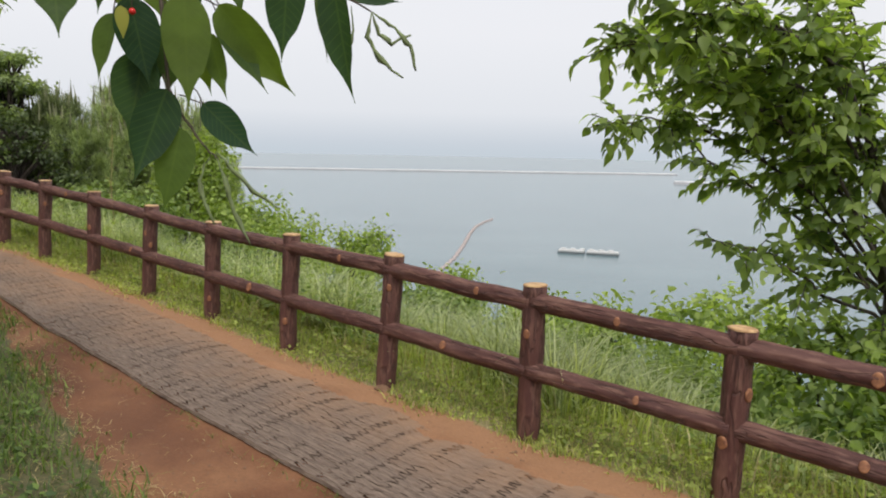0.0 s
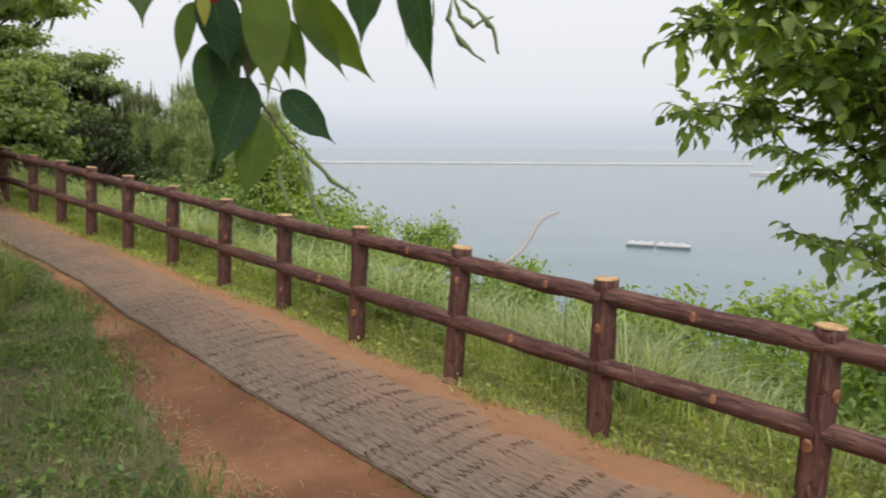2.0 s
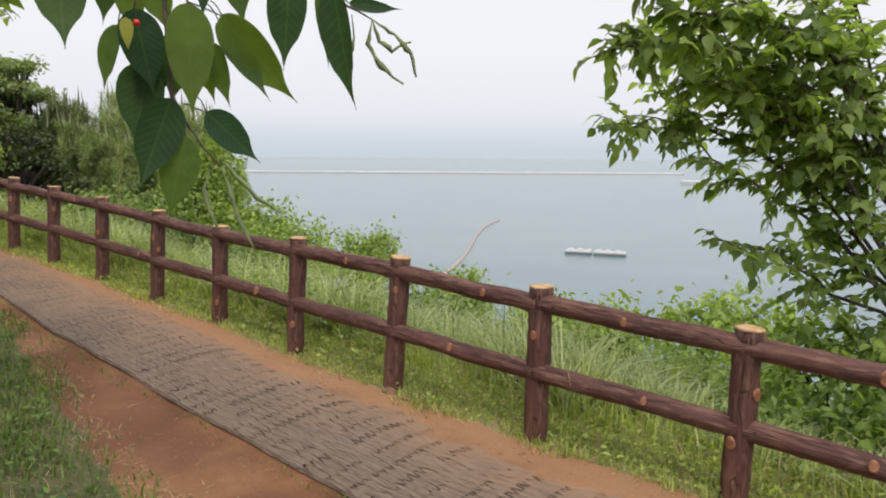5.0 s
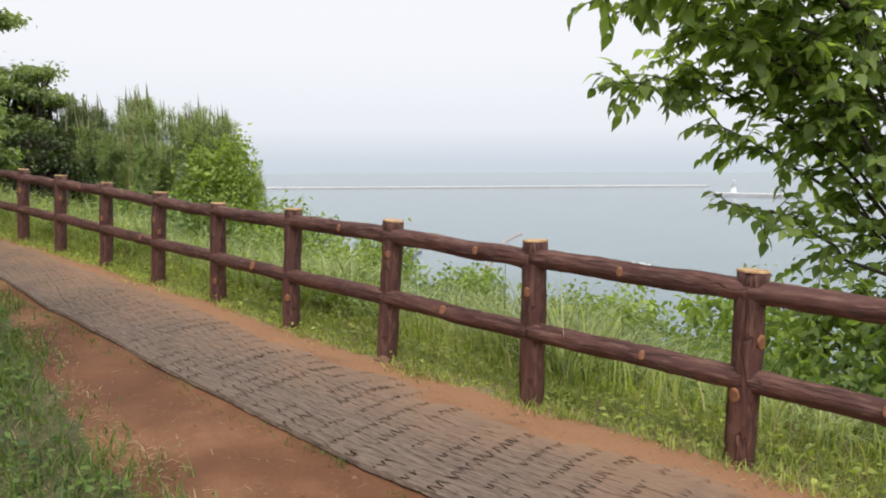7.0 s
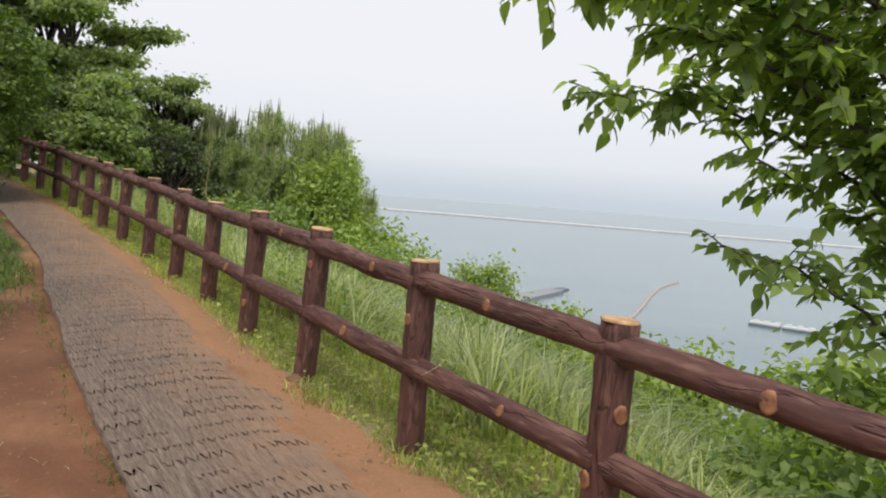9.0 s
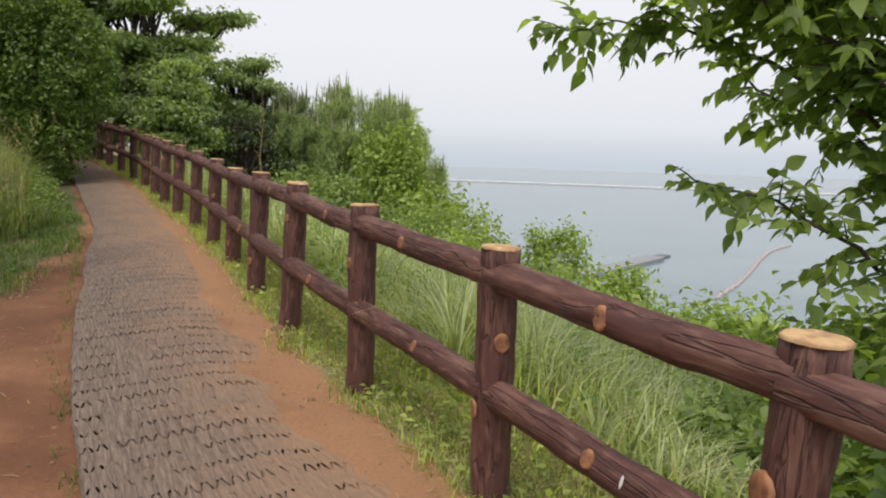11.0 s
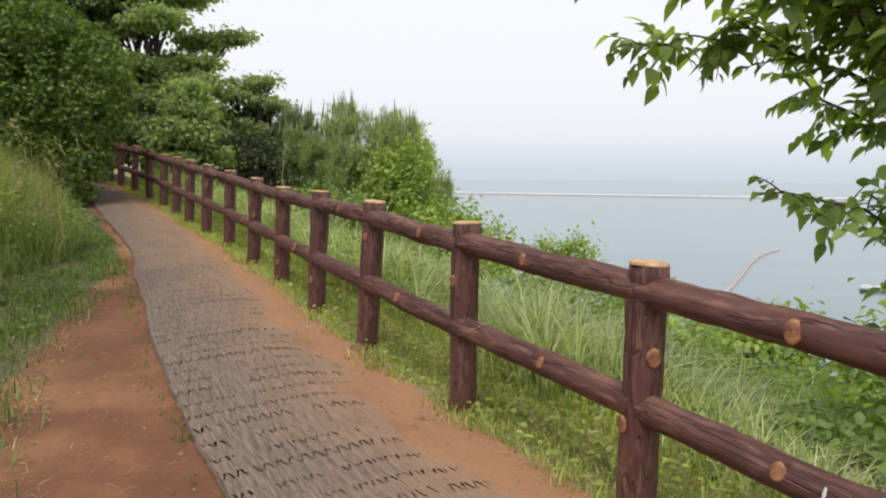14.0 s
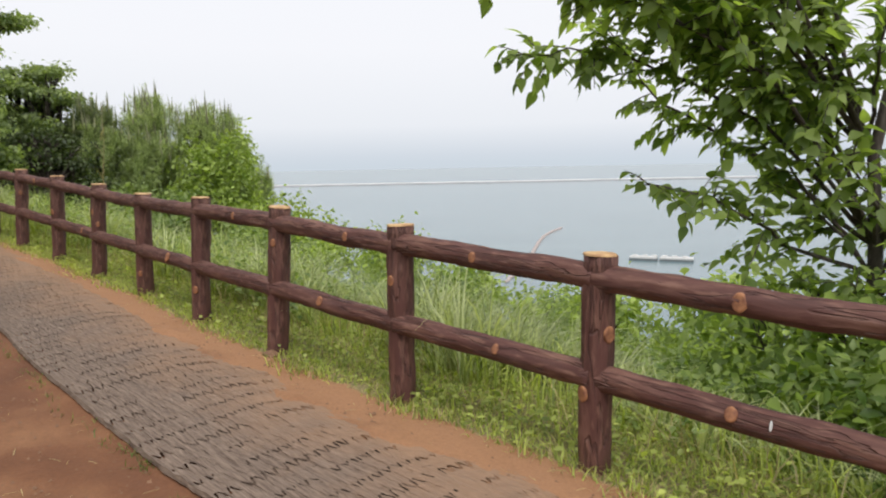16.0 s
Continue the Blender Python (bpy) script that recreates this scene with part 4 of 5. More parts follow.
# ---------- cherry trees ----------
def cherry(name, base, trunk, limbs, leaf, label, every=0.10, twig=(0.22, 0.5), start=0.3):
    """A cherry tree: trunk and limbs through given points, twigs with hanging leaves along the limbs."""
    thing = tagged(new(name), label, "tree")
    thing.matrix_world = Matrix.Translation(base)
    b0 = Vector(base)
    bm = bmesh.new()
    t = [Vector(p) - b0 for p in trunk]
    tube(bm, t, list(np.linspace(0.075, 0.035, len(t))), 10, 3.0, 0.2)
    part("trunk", bm, TRUNK, thing)
    pts, fwd = [], []
    for i, limb in enumerate(limbs):
        bm = bmesh.new()
        raw = [Vector(p) - b0 for p in limb]
        fine = []
        for a, b in zip(raw, raw[1:]):
            fine += curve_points(a, b, 0.03, 4, 0.05, i * 3.3)[:-1]
        fine.append(raw[-1])
        tube(bm, fine, list(np.linspace(0.021, 0.005, len(fine))), 7, i, 0.15)
        length = sum((b - a).length for a, b in zip(fine, fine[1:]))
        steps_n = max(4, int(length / every))
        for k in range(steps_n):
            q = start + (1 - start) * (k + rng.random()) / steps_n
            x = q * (len(fine) - 1)
            j = min(int(x), len(fine) - 2)
            p = fine[j].lerp(fine[j + 1], x - j)
            ax = (fine[j + 1] - fine[j]).normalized()
            w = Vector(unit(rng.normal(size=3) * (1, 1, 0.7)))
            way = (ax * 0.7 + w + Vector((0, 0, 0.1))).normalized()
            ln = rng.uniform(*twig) * (1.2 - 0.45 * q)
            end = p + way * ln + Vector((0, 0, -0.25 * ln))
            line = curve_points(p, end, 0.06 * ln, 3, 0.02, k)
            tube(bm, line, [0.006, 0.005, 0.004, 0.002], 4)
            for m in range(int(ln / 0.048)):
                f = (m + 0.6) / (ln / 0.048)
                c = line[0].lerp(line[-1], f) + Vector((0, 0, 0.06 * ln * 4 * f * (1 - f)))
                sd = way.cross(Vector((0, 0, 1))) * (1 if m % 2 else -1)
                pts.append(c)
                fwd.append(sd * rng.uniform(0.3, 1.0) + way * rng.uniform(0.2, 0.8) + Vector((0, 0, -rng.uniform(0.0, 0.65))))
        part("limb", bm, TRUNK, thing)
    pts, fwd = np.array(pts), np.array(fwd)
    up = np.array([0, 0, 1.0]) + 0.35 * rng.normal(size=pts.shape)
    scattered("leaves", LEAF_BROAD, pts, fwd, up, rng.uniform(leaf * 0.7, leaf * 1.25, len(pts)), LEAF_TREE, thing)
    return thing


cb = on_ground(4.22, 6.54)
ctop = (4.14, 6.46, 0.75)
cherry("cherry_tree", cb, [cb - Vector((0, 0, 0.3)), (4.22, 6.54, -0.6), (4.17, 6.48, 0.1), ctop, (4.08, 6.44, 1.5), (4.2, 6.42, 2.2), (4.42, 6.4, 3.2)], [
    [ctop, (3.22, 6.33, 1.75), (2.10, 6.1, 2.30), (1.30, 6.00, 2.31)],
    [(4.04, 6.44, 1.50), (2.99, 5.62, 2.45), (1.86, 5.16, 2.85), (1.08, 4.95, 2.78)],
    [(4.04, 6.44, 1.50), (2.88, 5.52, 2.85), (1.66, 5.05, 3.32), (0.95, 4.90, 3.32)],
    [(4.04, 6.44, 1.50), (3.11, 5.63, 2.70), (2.31, 5.21, 3.00), (1.57, 5.00, 3.05)],
    [ctop, (3.22, 5.83, 1.90), (2.43, 5.52, 2.40), (1.74, 5.31, 2.62)],
    [(4.17, 6.48, 0.45), (3.34, 6.18, 0.80), (2.90, 6.02, 1.10), (2.26, 5.95, 1.31)],
    [ctop, (3.56, 6.53, 2.10), (2.77, 6.42, 2.75), (1.74, 6.31, 3.20)],
    [(4.04, 6.44, 1.50), (3.56, 5.93, 2.10), (2.88, 5.62, 2.90)],
    [(4.17, 6.48, 0.45), (4.82, 6.64, 1.60), (5.42, 6.84, 2.80)],
    [ctop, (3.34, 6.93, 1.50), (2.54, 7.12, 2.00), (1.97, 7.21, 2.80)],
    [(4.17, 6.48, 0.45), (3.56, 6.33, 1.20), (3.17, 6.23, 1.60)],
    [ctop, (4.52, 6.04, 1.50), (5.12, 5.64, 2.30)],
    [ctop, (3.68, 6.23, 1.40), (3.22, 6.03, 1.90), (2.77, 5.92, 2.60)],
    [(4.24, 6.54, -0.30), (3.79, 6.24, 0.20), (3.45, 6.03, 0.50)],
    [(4.24, 6.54, -0.30), (4.72, 6.14, 0.30), (5.12, 5.84, 0.90)],
    [ctop, (3.91, 5.94, 1.10), (3.56, 5.63, 1.50)],
    [(4.04, 6.44, 1.50), (3.68, 6.23, 2.20), (3.22, 6.03, 3.20)],
    [(4.04, 6.44, 1.50), (2.99, 6.32, 2.50), (2.08, 6.21, 2.95), (1.40, 6.10, 3.05)],
    [(4.04, 6.44, 1.50), (3.22, 6.33, 2.70), (2.43, 6.12, 3.30), (1.74, 6.01, 3.60)],
    [(4.04, 6.44, 1.50), (3.34, 5.93, 2.80), (2.65, 5.82, 3.50)],
    [(4.04, 6.44, 1.50), (3.68, 6.53, 3.00), (3.22, 6.43, 4.10)],
    [ctop, (3.45, 6.13, 1.70), (2.88, 5.92, 2.20), (2.37, 5.86, 2.50)],
    [ctop, (3.56, 6.33, 1.90), (2.65, 6.22, 2.50), (2.08, 6.01, 2.75)],
    [ctop, (3.68, 6.63, 1.50), (3.11, 6.63, 2.10), (2.77, 6.62, 2.40)],
    [(4.17, 6.48, 0.45), (3.79, 6.34, 0.90), (3.22, 6.23, 1.30)],
    [(4.04, 6.44, 1.50), (3.91, 6.04, 2.10), (3.79, 5.64, 2.70)],
    [ctop, (4.32, 6.14, 1.20), (4.52, 5.74, 1.70)],
    [(4.24, 6.54, -0.30), (4.12, 6.14, 0.00), (4.02, 5.84, 0.30)],
    [(4.17, 6.48, 0.10), (4.72, 6.44, 0.60), (5.22, 6.34, 1.40)],
    [(4.24, 6.54, -0.30), (3.74, 6.54, 0.05), (3.34, 6.63, 0.35)],
    [(4.17, 6.48, 0.10), (3.96, 6.19, 0.30), (3.74, 5.89, 0.55)],
    [(4.17, 6.48, 0.30), (4.42, 6.19, 0.60), (4.57, 5.84, 1.05)],
    [(4.17, 6.48, 0.30), (4.37, 6.79, 0.80), (4.62, 6.94, 1.40)]], 0.132, "cherry tree with drooping green leaves standing below the fence", 0.072)

ib = place(-0.6, 6.6)
FB = Vector((-0.199, 0.638, 2.096))      # where the near twig hangs
cherry("cherry_tree", ib, [ib - Vector((0, 0, 0.3)), ib + Vector((0.05, 0, 0.9)), ib + Vector((0.1, 0.1, 1.9))], [
    [ib + Vector((0.1, 0.1, 1.8)), (-3.4, 1.2, 3.6), (-3.6, 3.3, 3.45), (-2.9, 4.1, 3.02)],
    [ib + Vector((0.1, 0.1, 1.8)), (-3.5, 1.0, 3.9), (-4.0, 3.8, 3.7), (-3.6, 4.5, 3.32)],
    [ib + Vector((0.1, 0.1, 1.7)), (-4.2, 1.5, 3.6), (-4.9, 3.6, 3.4)]], 0.11, "old cherry tree whose limbs hang over the lawn", 0.06, start=0.62)


# ---------- near cherry branch ----------
def near_branch():
    """A shoot that hangs before the eye. Its plan is drawn on a grid of 0.66 mm, x to the right and y down, from the joint of the shoot."""
    thing = tagged(new("cherry_branch"), "hanging cherry branch with large green leaves and red berries", "branch")
    thing.matrix_world = Matrix.Translation(FB) @ pose(0, 0, 0, 0, 0, 19.2)
    GRID = 0.00066

    def at(x, y, deep=0.0):
        return Vector((x * GRID, deep, -y * GRID))

    def shoot(points, thick):
        bm = bmesh.new()
        raw = [at(*p) for p in points]
        fine = []
        for a, b in zip(raw, raw[1:]):
            fine += curve_points(a, b, 0.001, 3, 0.002, a.x * 50)[:-1]
        fine.append(raw[-1])
        tube(bm, fine, list(np.linspace(thick[0], thick[1], len(fine))), 7, 1.0, 0.2)
        part("twig", bm, TWIG, thing)

    # the main shoot comes from above and behind; side shoots carry the leaves
    shoot(((-60, -1300, -0.35), (-40, -700, -0.10), (-20, -420), (-8, -230), (0, -60), (3, -10), (20, 30), (45, 70), (68, 100), (82, 112)), (0.0034, 0.0009))
    shoot(((20, 0), (40, 8), (58, 15)), (0.0010, 0.0007))
    shoot(((-20, -420), (120, -300), (240, -230), (315, -186), (360, -165)), (0.003, 0.0010))
    shoot(((-20, -420), (-90, -300), (-170, -240)), (0.003, 0.0012))
    shoot(((-8, -230), (35, -175), (90, -155)), (0.0013, 0.0008))
    # leaves: foot, tip, breadth as a share of the length, depth, turn of the face
    leaves = ((35, -168, 36, 22, 0.42, -0.020, 0.15), (90, -154, 213, -8, 0.40, -0.012, -0.55), (84, -148, 160, -5, 0.36, 0.004, 0.75),
              (-52, -155, -26, -14, 0.50, -0.012, 0.2), (-80, -130, -112, -20, 0.36, -0.002, -0.6), (-172, -240, -162, -86, 0.55, 0.006, 0.1),
              (-232, -235, -228, -172, 0.5, 0.012, -0.4), (-38, -72, -66, 74, 0.56, 0.008, -0.2), (0, -8, -58, 150, 0.46, -0.006, 0.35),
              (22, 58, -15, 202, 0.46, -0.010, -0.15), (58, 14, 144, 102, 0.48, -0.004, 0.5), (72, -110, 98, 4, 0.36, 0.010, -0.5),
              (208, -235, 198, -70, 0.44, -0.004, 0.2), (262, -232, 268, -76, 0.30, 0.004, 0.9), (286, -220, 317, -2, 0.28, -0.008, -0.7),
              (96, -270, 128, -142, 0.40, 0.012, 0.2), (-32, -250, 2, -124, 0.48, 0.010, -0.2), (48, -272, 62, -150, 0.44, -0.004, 0.4),
              (318, -194, 418, -188, 0.26, 0.006, 0.3), (-102, -240, -112, -138, 0.42, 0.016, 0.5), (-152, -250, -144, -164, 0.46, 0.02, -0.3),
              (8, -130, -8, 2, 0.44, 0.020, 0.3), (-66, -240, -58, -120, 0.46, 0.022, 0.1), (40, -120, 70, -6, 0.42, 0.024, -0.2),
              (-30, -100, -52, 30, 0.46, 0.026, 0.4), (150, -300, 168, -196, 0.44, 0.014, -0.3), (0, -320, 20, -200, 0.5, 0.02, 0.2), (-95, -330, -88, -205, 0.48, 0.015, -0.2))
    for i, (x0, y0, x1, y1, wide, deep, turn) in enumerate(leaves):
        a, b = at(x0, y0, deep), at(x1, y1, deep + 0.012 * math.sin(i * 2.1))
        ln = (b - a).length * 1.03
        v, f = leaf_shape(wide * 0.98, 0.16 + 0.09 * math.sin(i * 1.9), 0.10 * math.sin(i * 2.3), 36)
        v = v.copy()
        v[:, 2] += 0.03 * np.sin(v[:, 0] * 9 + i) * np.abs(v[:, 1]) + 0.012 * np.sin(v[:, 0] * 38 + i) * np.abs(v[:, 1])
        v[:, 1] *= 1 + 0.035 * np.sin(v[:, 0] * 113)
        v[:, 1] *= 1 - 0.62 * np.sin(np.clip((v[:, 0] - 0.66) / 0.34, 0, 1) * 1.571) * (v[:, 0] < 0.999)      # drawn-out tip
        v[:, 1] += 0.035 * math.sin(i * 3.1) * np.sin(v[:, 0] * 3.1)      # a slight sideways sweep
        r = frames(np.array([b - a]), np.array([Vector((turn, -1, 0.15 * math.cos(i)))]))[0] * ln
        lf = mesh_object("leaf", v, f, LEAF_NEAR, thing, smooth=True)
        lf.matrix_local = Matrix([[*r[k], a[k]] for k in range(3)] + [[0, 0, 0, 1]])
        bm = bmesh.new()
        tube(bm, curve_points(a, at(x0 * 0.86 - 6, y0 - 26, 0.0), 0.003, 3), [0.0008] * 4, 5)
        part("leaf_stalk", bm, TWIG, thing)
    # withered curled leaves at the shoot's end and on the side shoot
    curls = (((70, 100), (48, 150), (56, 190), (72, 230)), ((78, 105), (93, 150), (106, 205), (135, 268)), ((80, 100), (105, 130), (140, 168), (185, 200)),
             ((360, -165), (352, -120), (378, -80), (422, -48)), ((360, -165), (374, -125), (398, -108), (436, -128)), ((362, -165), (405, -140), (436, -108), (447, -62)), ((322, -172), (326, -130), (320, -90), (317, -58)))
    for i, line in enumerate(curls):
        bm = bmesh.new()
        raw = [at(*p) for p in line]
        fine = []
        for a, b in zip(raw, raw[1:]):
            fine += curve_points(a, b, 0.0015 * (-1) ** i, 4, 0.002, i)[:-1]
        fine.append(raw[-1])
        k = np.linspace(0, 1, len(fine))
        tube(bm, fine, list((0.0007 + (0.0030 if i < 6 else 0.0010) * np.sin(k * 3.0) ** 1.2 * (0.75 + 0.25 * np.sin(k * 17 + i)))), 7, i, 0.7)
        part("withered_leaf", bm, CATKIN, thing, "curled grey-green withered leaf")
    yellow = leaf_shape(0.42, 0.3, 0.1, 10)
    young = mesh_object("leaf", yellow[0], yellow[1], LEAF_PALE, thing, smooth=True)
    r = frames(np.array([at(2, 50)]), np.array([(0.2, -1.0, 0.1)]))[0] * 0.034
    p = at(-62, -136, -0.03)
    young.matrix_local = Matrix([[*r[k], p[k]] for k in range(3)] + [[0, 0, 0, 1]])
    tagged(young, "small yellowing leaf")
    for x, y in ((-60, -192), (-78, -170), (-52, -172), (-45, -128), (-84, -186), (-62, -176)):
        bm = bmesh.new()
        bmesh.ops.create_icosphere(bm, subdivisions=2, radius=0.0038)
        ob = part("berry", bm, BERRY, thing, "red berry")
        ob.location = at(x, y, -0.03)
        bm = bmesh.new()
        tube(bm, curve_points(at(x, y - 5, -0.03), at(-50, -260, -0.01), 0.003, 3), [0.0005] * 4, 4)
        part("berry_stalk", bm, TWIG, thing)
    return thing


near_branch()


# ---------- bushes close behind the fence ----------
for bs, bn, btop, br, bmat, blabel in ((0.5, -4.2, -0.6, 0.9, LEAF_BRIGHT, "light green bramble bush on the slope"), (-0.5, -3.6, -0.75, 0.6, LEAF_WOOD, "green bramble bush on the slope"), (2.6, -4.6, -0.25, 0.9, LEAF_BRIGHT, "light green bramble bush on the slope"), (1.4, -6.2, -0.9, 1.1, LEAF_WOOD, "green bramble bush on the slope"), (4.8, -4.8, -0.1, 1.0, LEAF_WOOD, "green bramble bush on the slope"), (-2.3, -2.5, 0.1, 0.7, LEAF_WOOD, "green bramble bush below the cherry tree"), (-1.6, -2.9, 0.65, 0.75, LEAF_TREE, "dark green bush below the cherry tree"), (-2.5, -3.3, 0.6, 0.8, LEAF_TREE, "dark green bush below the cherry tree"), (-3.4, -2.2, 0.2, 0.8, LEAF_WOOD, "green bramble bush below the cherry tree"), (-2.9, -1.9, 0.3, 0.6, LEAF_TREE, "dark green bush below the cherry tree"), (-0.9, -4.9, -0.45, 0.9, LEAF_BRIGHT, "light green bush beside the cherry tree"), (-1.0, -2.2, -0.32, 0.4, LEAF_WOOD, "low green leafy bush close behind the fence"), (-2.6, -1.6, 0.1, 0.6, LEAF_CLIMB, "dark green leafy bush close behind the fence"), (7.5, -5.0, 0.2, 1.2, LEAF_BRIGHT, "bright green bush on the slope"), (10.5, -5.5, 0.3, 1.3, LEAF_WOOD, "green bush on the slope")):
    bb = place(bs, bn)
    bh = max(0.34, btop - bb.z)
    shrub("bush", bb, [(0, 0, bh * 0.5, br, br, bh * 0.45), (br * 0.5, -0.3, bh * 0.75, br * 0.55, br * 0.55, bh * 0.25), (-br * 0.5, 0.2, bh * 0.7, br * 0.6, br * 0.6, bh * 0.28)], 1500, 0.11, bmat, blabel, "bush", clump=0.12, stem=0.02)


# ---------- weeds behind the fence ----------
def build_weeds():
    for nm, k, lf, mat, lab in (("broadleaf_weeds", 900, (0.04, 0.08), LEAF_WOOD, "broad-leaved green weeds on the slope behind the fence"), ("young_weeds", 1300, (0.03, 0.07), LEAF_BRIGHT, "fresh yellow-green weeds behind the fence")):
        r = scatter_plan(k * 2, -7, 18, -5.5, -0.6, lambda s, n: lumps(s, n, 0.7, len(nm)) > -0.15 + 0.45 * np.clip((2.8 - s) / 2, 0, 1))
        per = 22
        c = np.repeat(r, per, 0)
        hgt = np.repeat(rng.uniform(0.2, 0.75, len(r)) * np.clip((r[:, 0] + 2.2) / 2.6, 0.4, 1), per)
        f = rng.uniform(0.25, 1, len(c))
        p = c + np.stack([rng.normal(size=len(c)) * 0.10, rng.normal(size=len(c)) * 0.10, hgt * f], -1)
        d = np.concatenate([rng.normal(size=(len(c), 2)), rng.uniform(-0.5, 0.5, (len(c), 1))], 1)
        ob = scattered(nm, LEAF_SMALL, p, d, np.array([0, 0, 1.0]) + 0.4 * rng.normal(size=p.shape), rng.uniform(*lf, len(c)), mat)
        ob.matrix_world = PLAN
        tagged(ob, lab, "weeds", kind="stuff")
    r = scatter_plan(1500, 5.0, 13, 1.7, 4.8, lambda s, n: n > 1.8 + np.clip(7.5 - s, 0, 4) * 0.4)
    per = 24
    c = np.repeat(r, per, 0)
    hgt = np.repeat(rng.uniform(0.15, 0.95, len(r)) * np.clip((r[:, 1] - 1.3) / 1.4, 0.3, 1), per)
    p = c + np.stack([rng.normal(size=len(c)) * 0.11, rng.normal(size=len(c)) * 0.11, hgt * rng.uniform(0.2, 1, len(c))], -1)
    d = np.concatenate([rng.normal(size=(len(c), 2)), rng.uniform(-0.5, 0.5, (len(c), 1))], 1)
    ob = scattered("bank_weeds", LEAF_SMALL, p, d, np.array([0, 0, 1.0]) + 0.4 * rng.normal(size=p.shape), rng.uniform(0.05, 0.1, len(c)), LEAF_WOOD)
    ob.matrix_world = PLAN
    tagged(ob, "leafy green weeds on the inland bank", "weeds", kind="stuff")
    # small leaves in the verge and lawn
    for nm, k, a in (("verge_weeds", 10000, (-8, 16, -1.1, 0.08)), ("lawn_weeds", 26000, (-5, 9, 1.5, 5.5))):
        r = scatter_plan(k, *a)
        if nm[0] == "l":
            m = r[:, 1] - bend(r[:, 0])
            r = r[(m > np.interp(r[:, 0], *VERGE) + 0.1) & (lumps(r[:, 0], r[:, 1], 2.2, 31) + 0.2 * rng.normal(size=len(r)) > 0.0)]
        r[:, 2] += rng.uniform(0.015, 0.10, len(r))
        d = np.concatenate([rng.normal(size=(len(r), 2)), rng.uniform(-0.2, 0.6, (len(r), 1))], 1)
        ob = scattered(nm, LEAF_SMALL, r, d, np.array([0, 0, 1.0]) + 0.4 * rng.normal(size=r.shape), rng.uniform(0.025, 0.065, len(r)), BLADE if nm[0] == "v" else LAWN)
        ob.matrix_world = PLAN
        tagged(ob, "small round-leaved weeds in the " + ("verge" if nm[0] == "v" else "lawn"), "weeds", kind="stuff")
    # seed heads of the tall bank grass
    r = scatter_plan(85, 4.8, 9.0, 2.0, 4.0)
    per = 16
    tops = r + np.stack([rng.normal(size=len(r)) * 0.2, rng.normal(size=len(r)) * 0.2, rng.uniform(0.9, 1.75, len(r)) * np.clip((r[:, 0] - 3.5) / 2.5, 0.6, 1)], -1)
    c = np.repeat(tops, per, 0)
    t = np.tile(np.linspace(0, 1, per), len(r))
    c[:, 2] += -0.22 * t
    bow = np.repeat(rng.uniform(-0.2, 0.2, (len(r), 2)), per, 0)
    c[:, :2] += bow * (t * t)[:, None]
    d = rng.normal(size=c.shape) * 0.5 + np.array([0, 0, -0.5])
    ob = scattered("seed_heads", LEAF_SMALL, c, d, rng.normal(size=c.shape), rng.uniform(0.02, 0.04, len(c)), SEED)
    ob.matrix_world = PLAN
    tagged(ob, "straw-coloured seed heads over the bank grass", "grass", kind="stuff")


build_weeds()


def reed(s, n, high):
    thing = tagged(new("tall_reed"), "tall thin dry reed standing behind the fence", "reed")
    thing.matrix_world = Matrix.Translation(place(s, n))
    bm = bmesh.new()
    tube(bm, curve_points((0, 0, -0.05), (0.06, 0.03, high), 0.0, 8, 0.05, 3), [0.010, 0.010, 0.009, 0.009, 0.008, 0.007, 0.006, 0.004, 0.002], 6)
    part("stem", bm, BLADE_DRY, thing)
    for i in range(6):
        up = high * (0.25 + 0.1 * i)
        blades("blade", np.array([(0.02, 0.01, up)]), np.array([0.45 - 0.03 * i]), np.array([0.018]), np.array([(math.cos(i * 2.4) * 0.8, math.sin(i * 2.4) * 0.8)]), 1.8, BLADE_DRY, thing, 6)


reed(9.44, -1.67, 2.55)


# ---------- small things on the path ----------
def stone(s, n, size, seed, label):
    bm = bmesh.new()
    bmesh.ops.create_icosphere(bm, subdivisions=3, radius=size)
    for v in bm.verts:
        k = 1 + 0.35 * noise.noise(v.co * (1.3 / size) + Vector((seed, 0, 0)))
        v.co = Vector((v.co.x * k * 1.2, v.co.y * k, v.co.z * k * 0.55))
    ob = part("stone", bm, STONE, None)
    ob.matrix_world = Matrix.Translation(place(s, n, size * 0.2)) @ pose(0, 0, 0, 0, 0, seed * 70)
    return tagged(ob, label, "stone")


stone(1.25, 0.12, 0.06, 1.0, "flat brown stone beside a fence post")
stone(1.05, 0.13, 0.035, 2.0, "small flat stone at the edge of the grass")


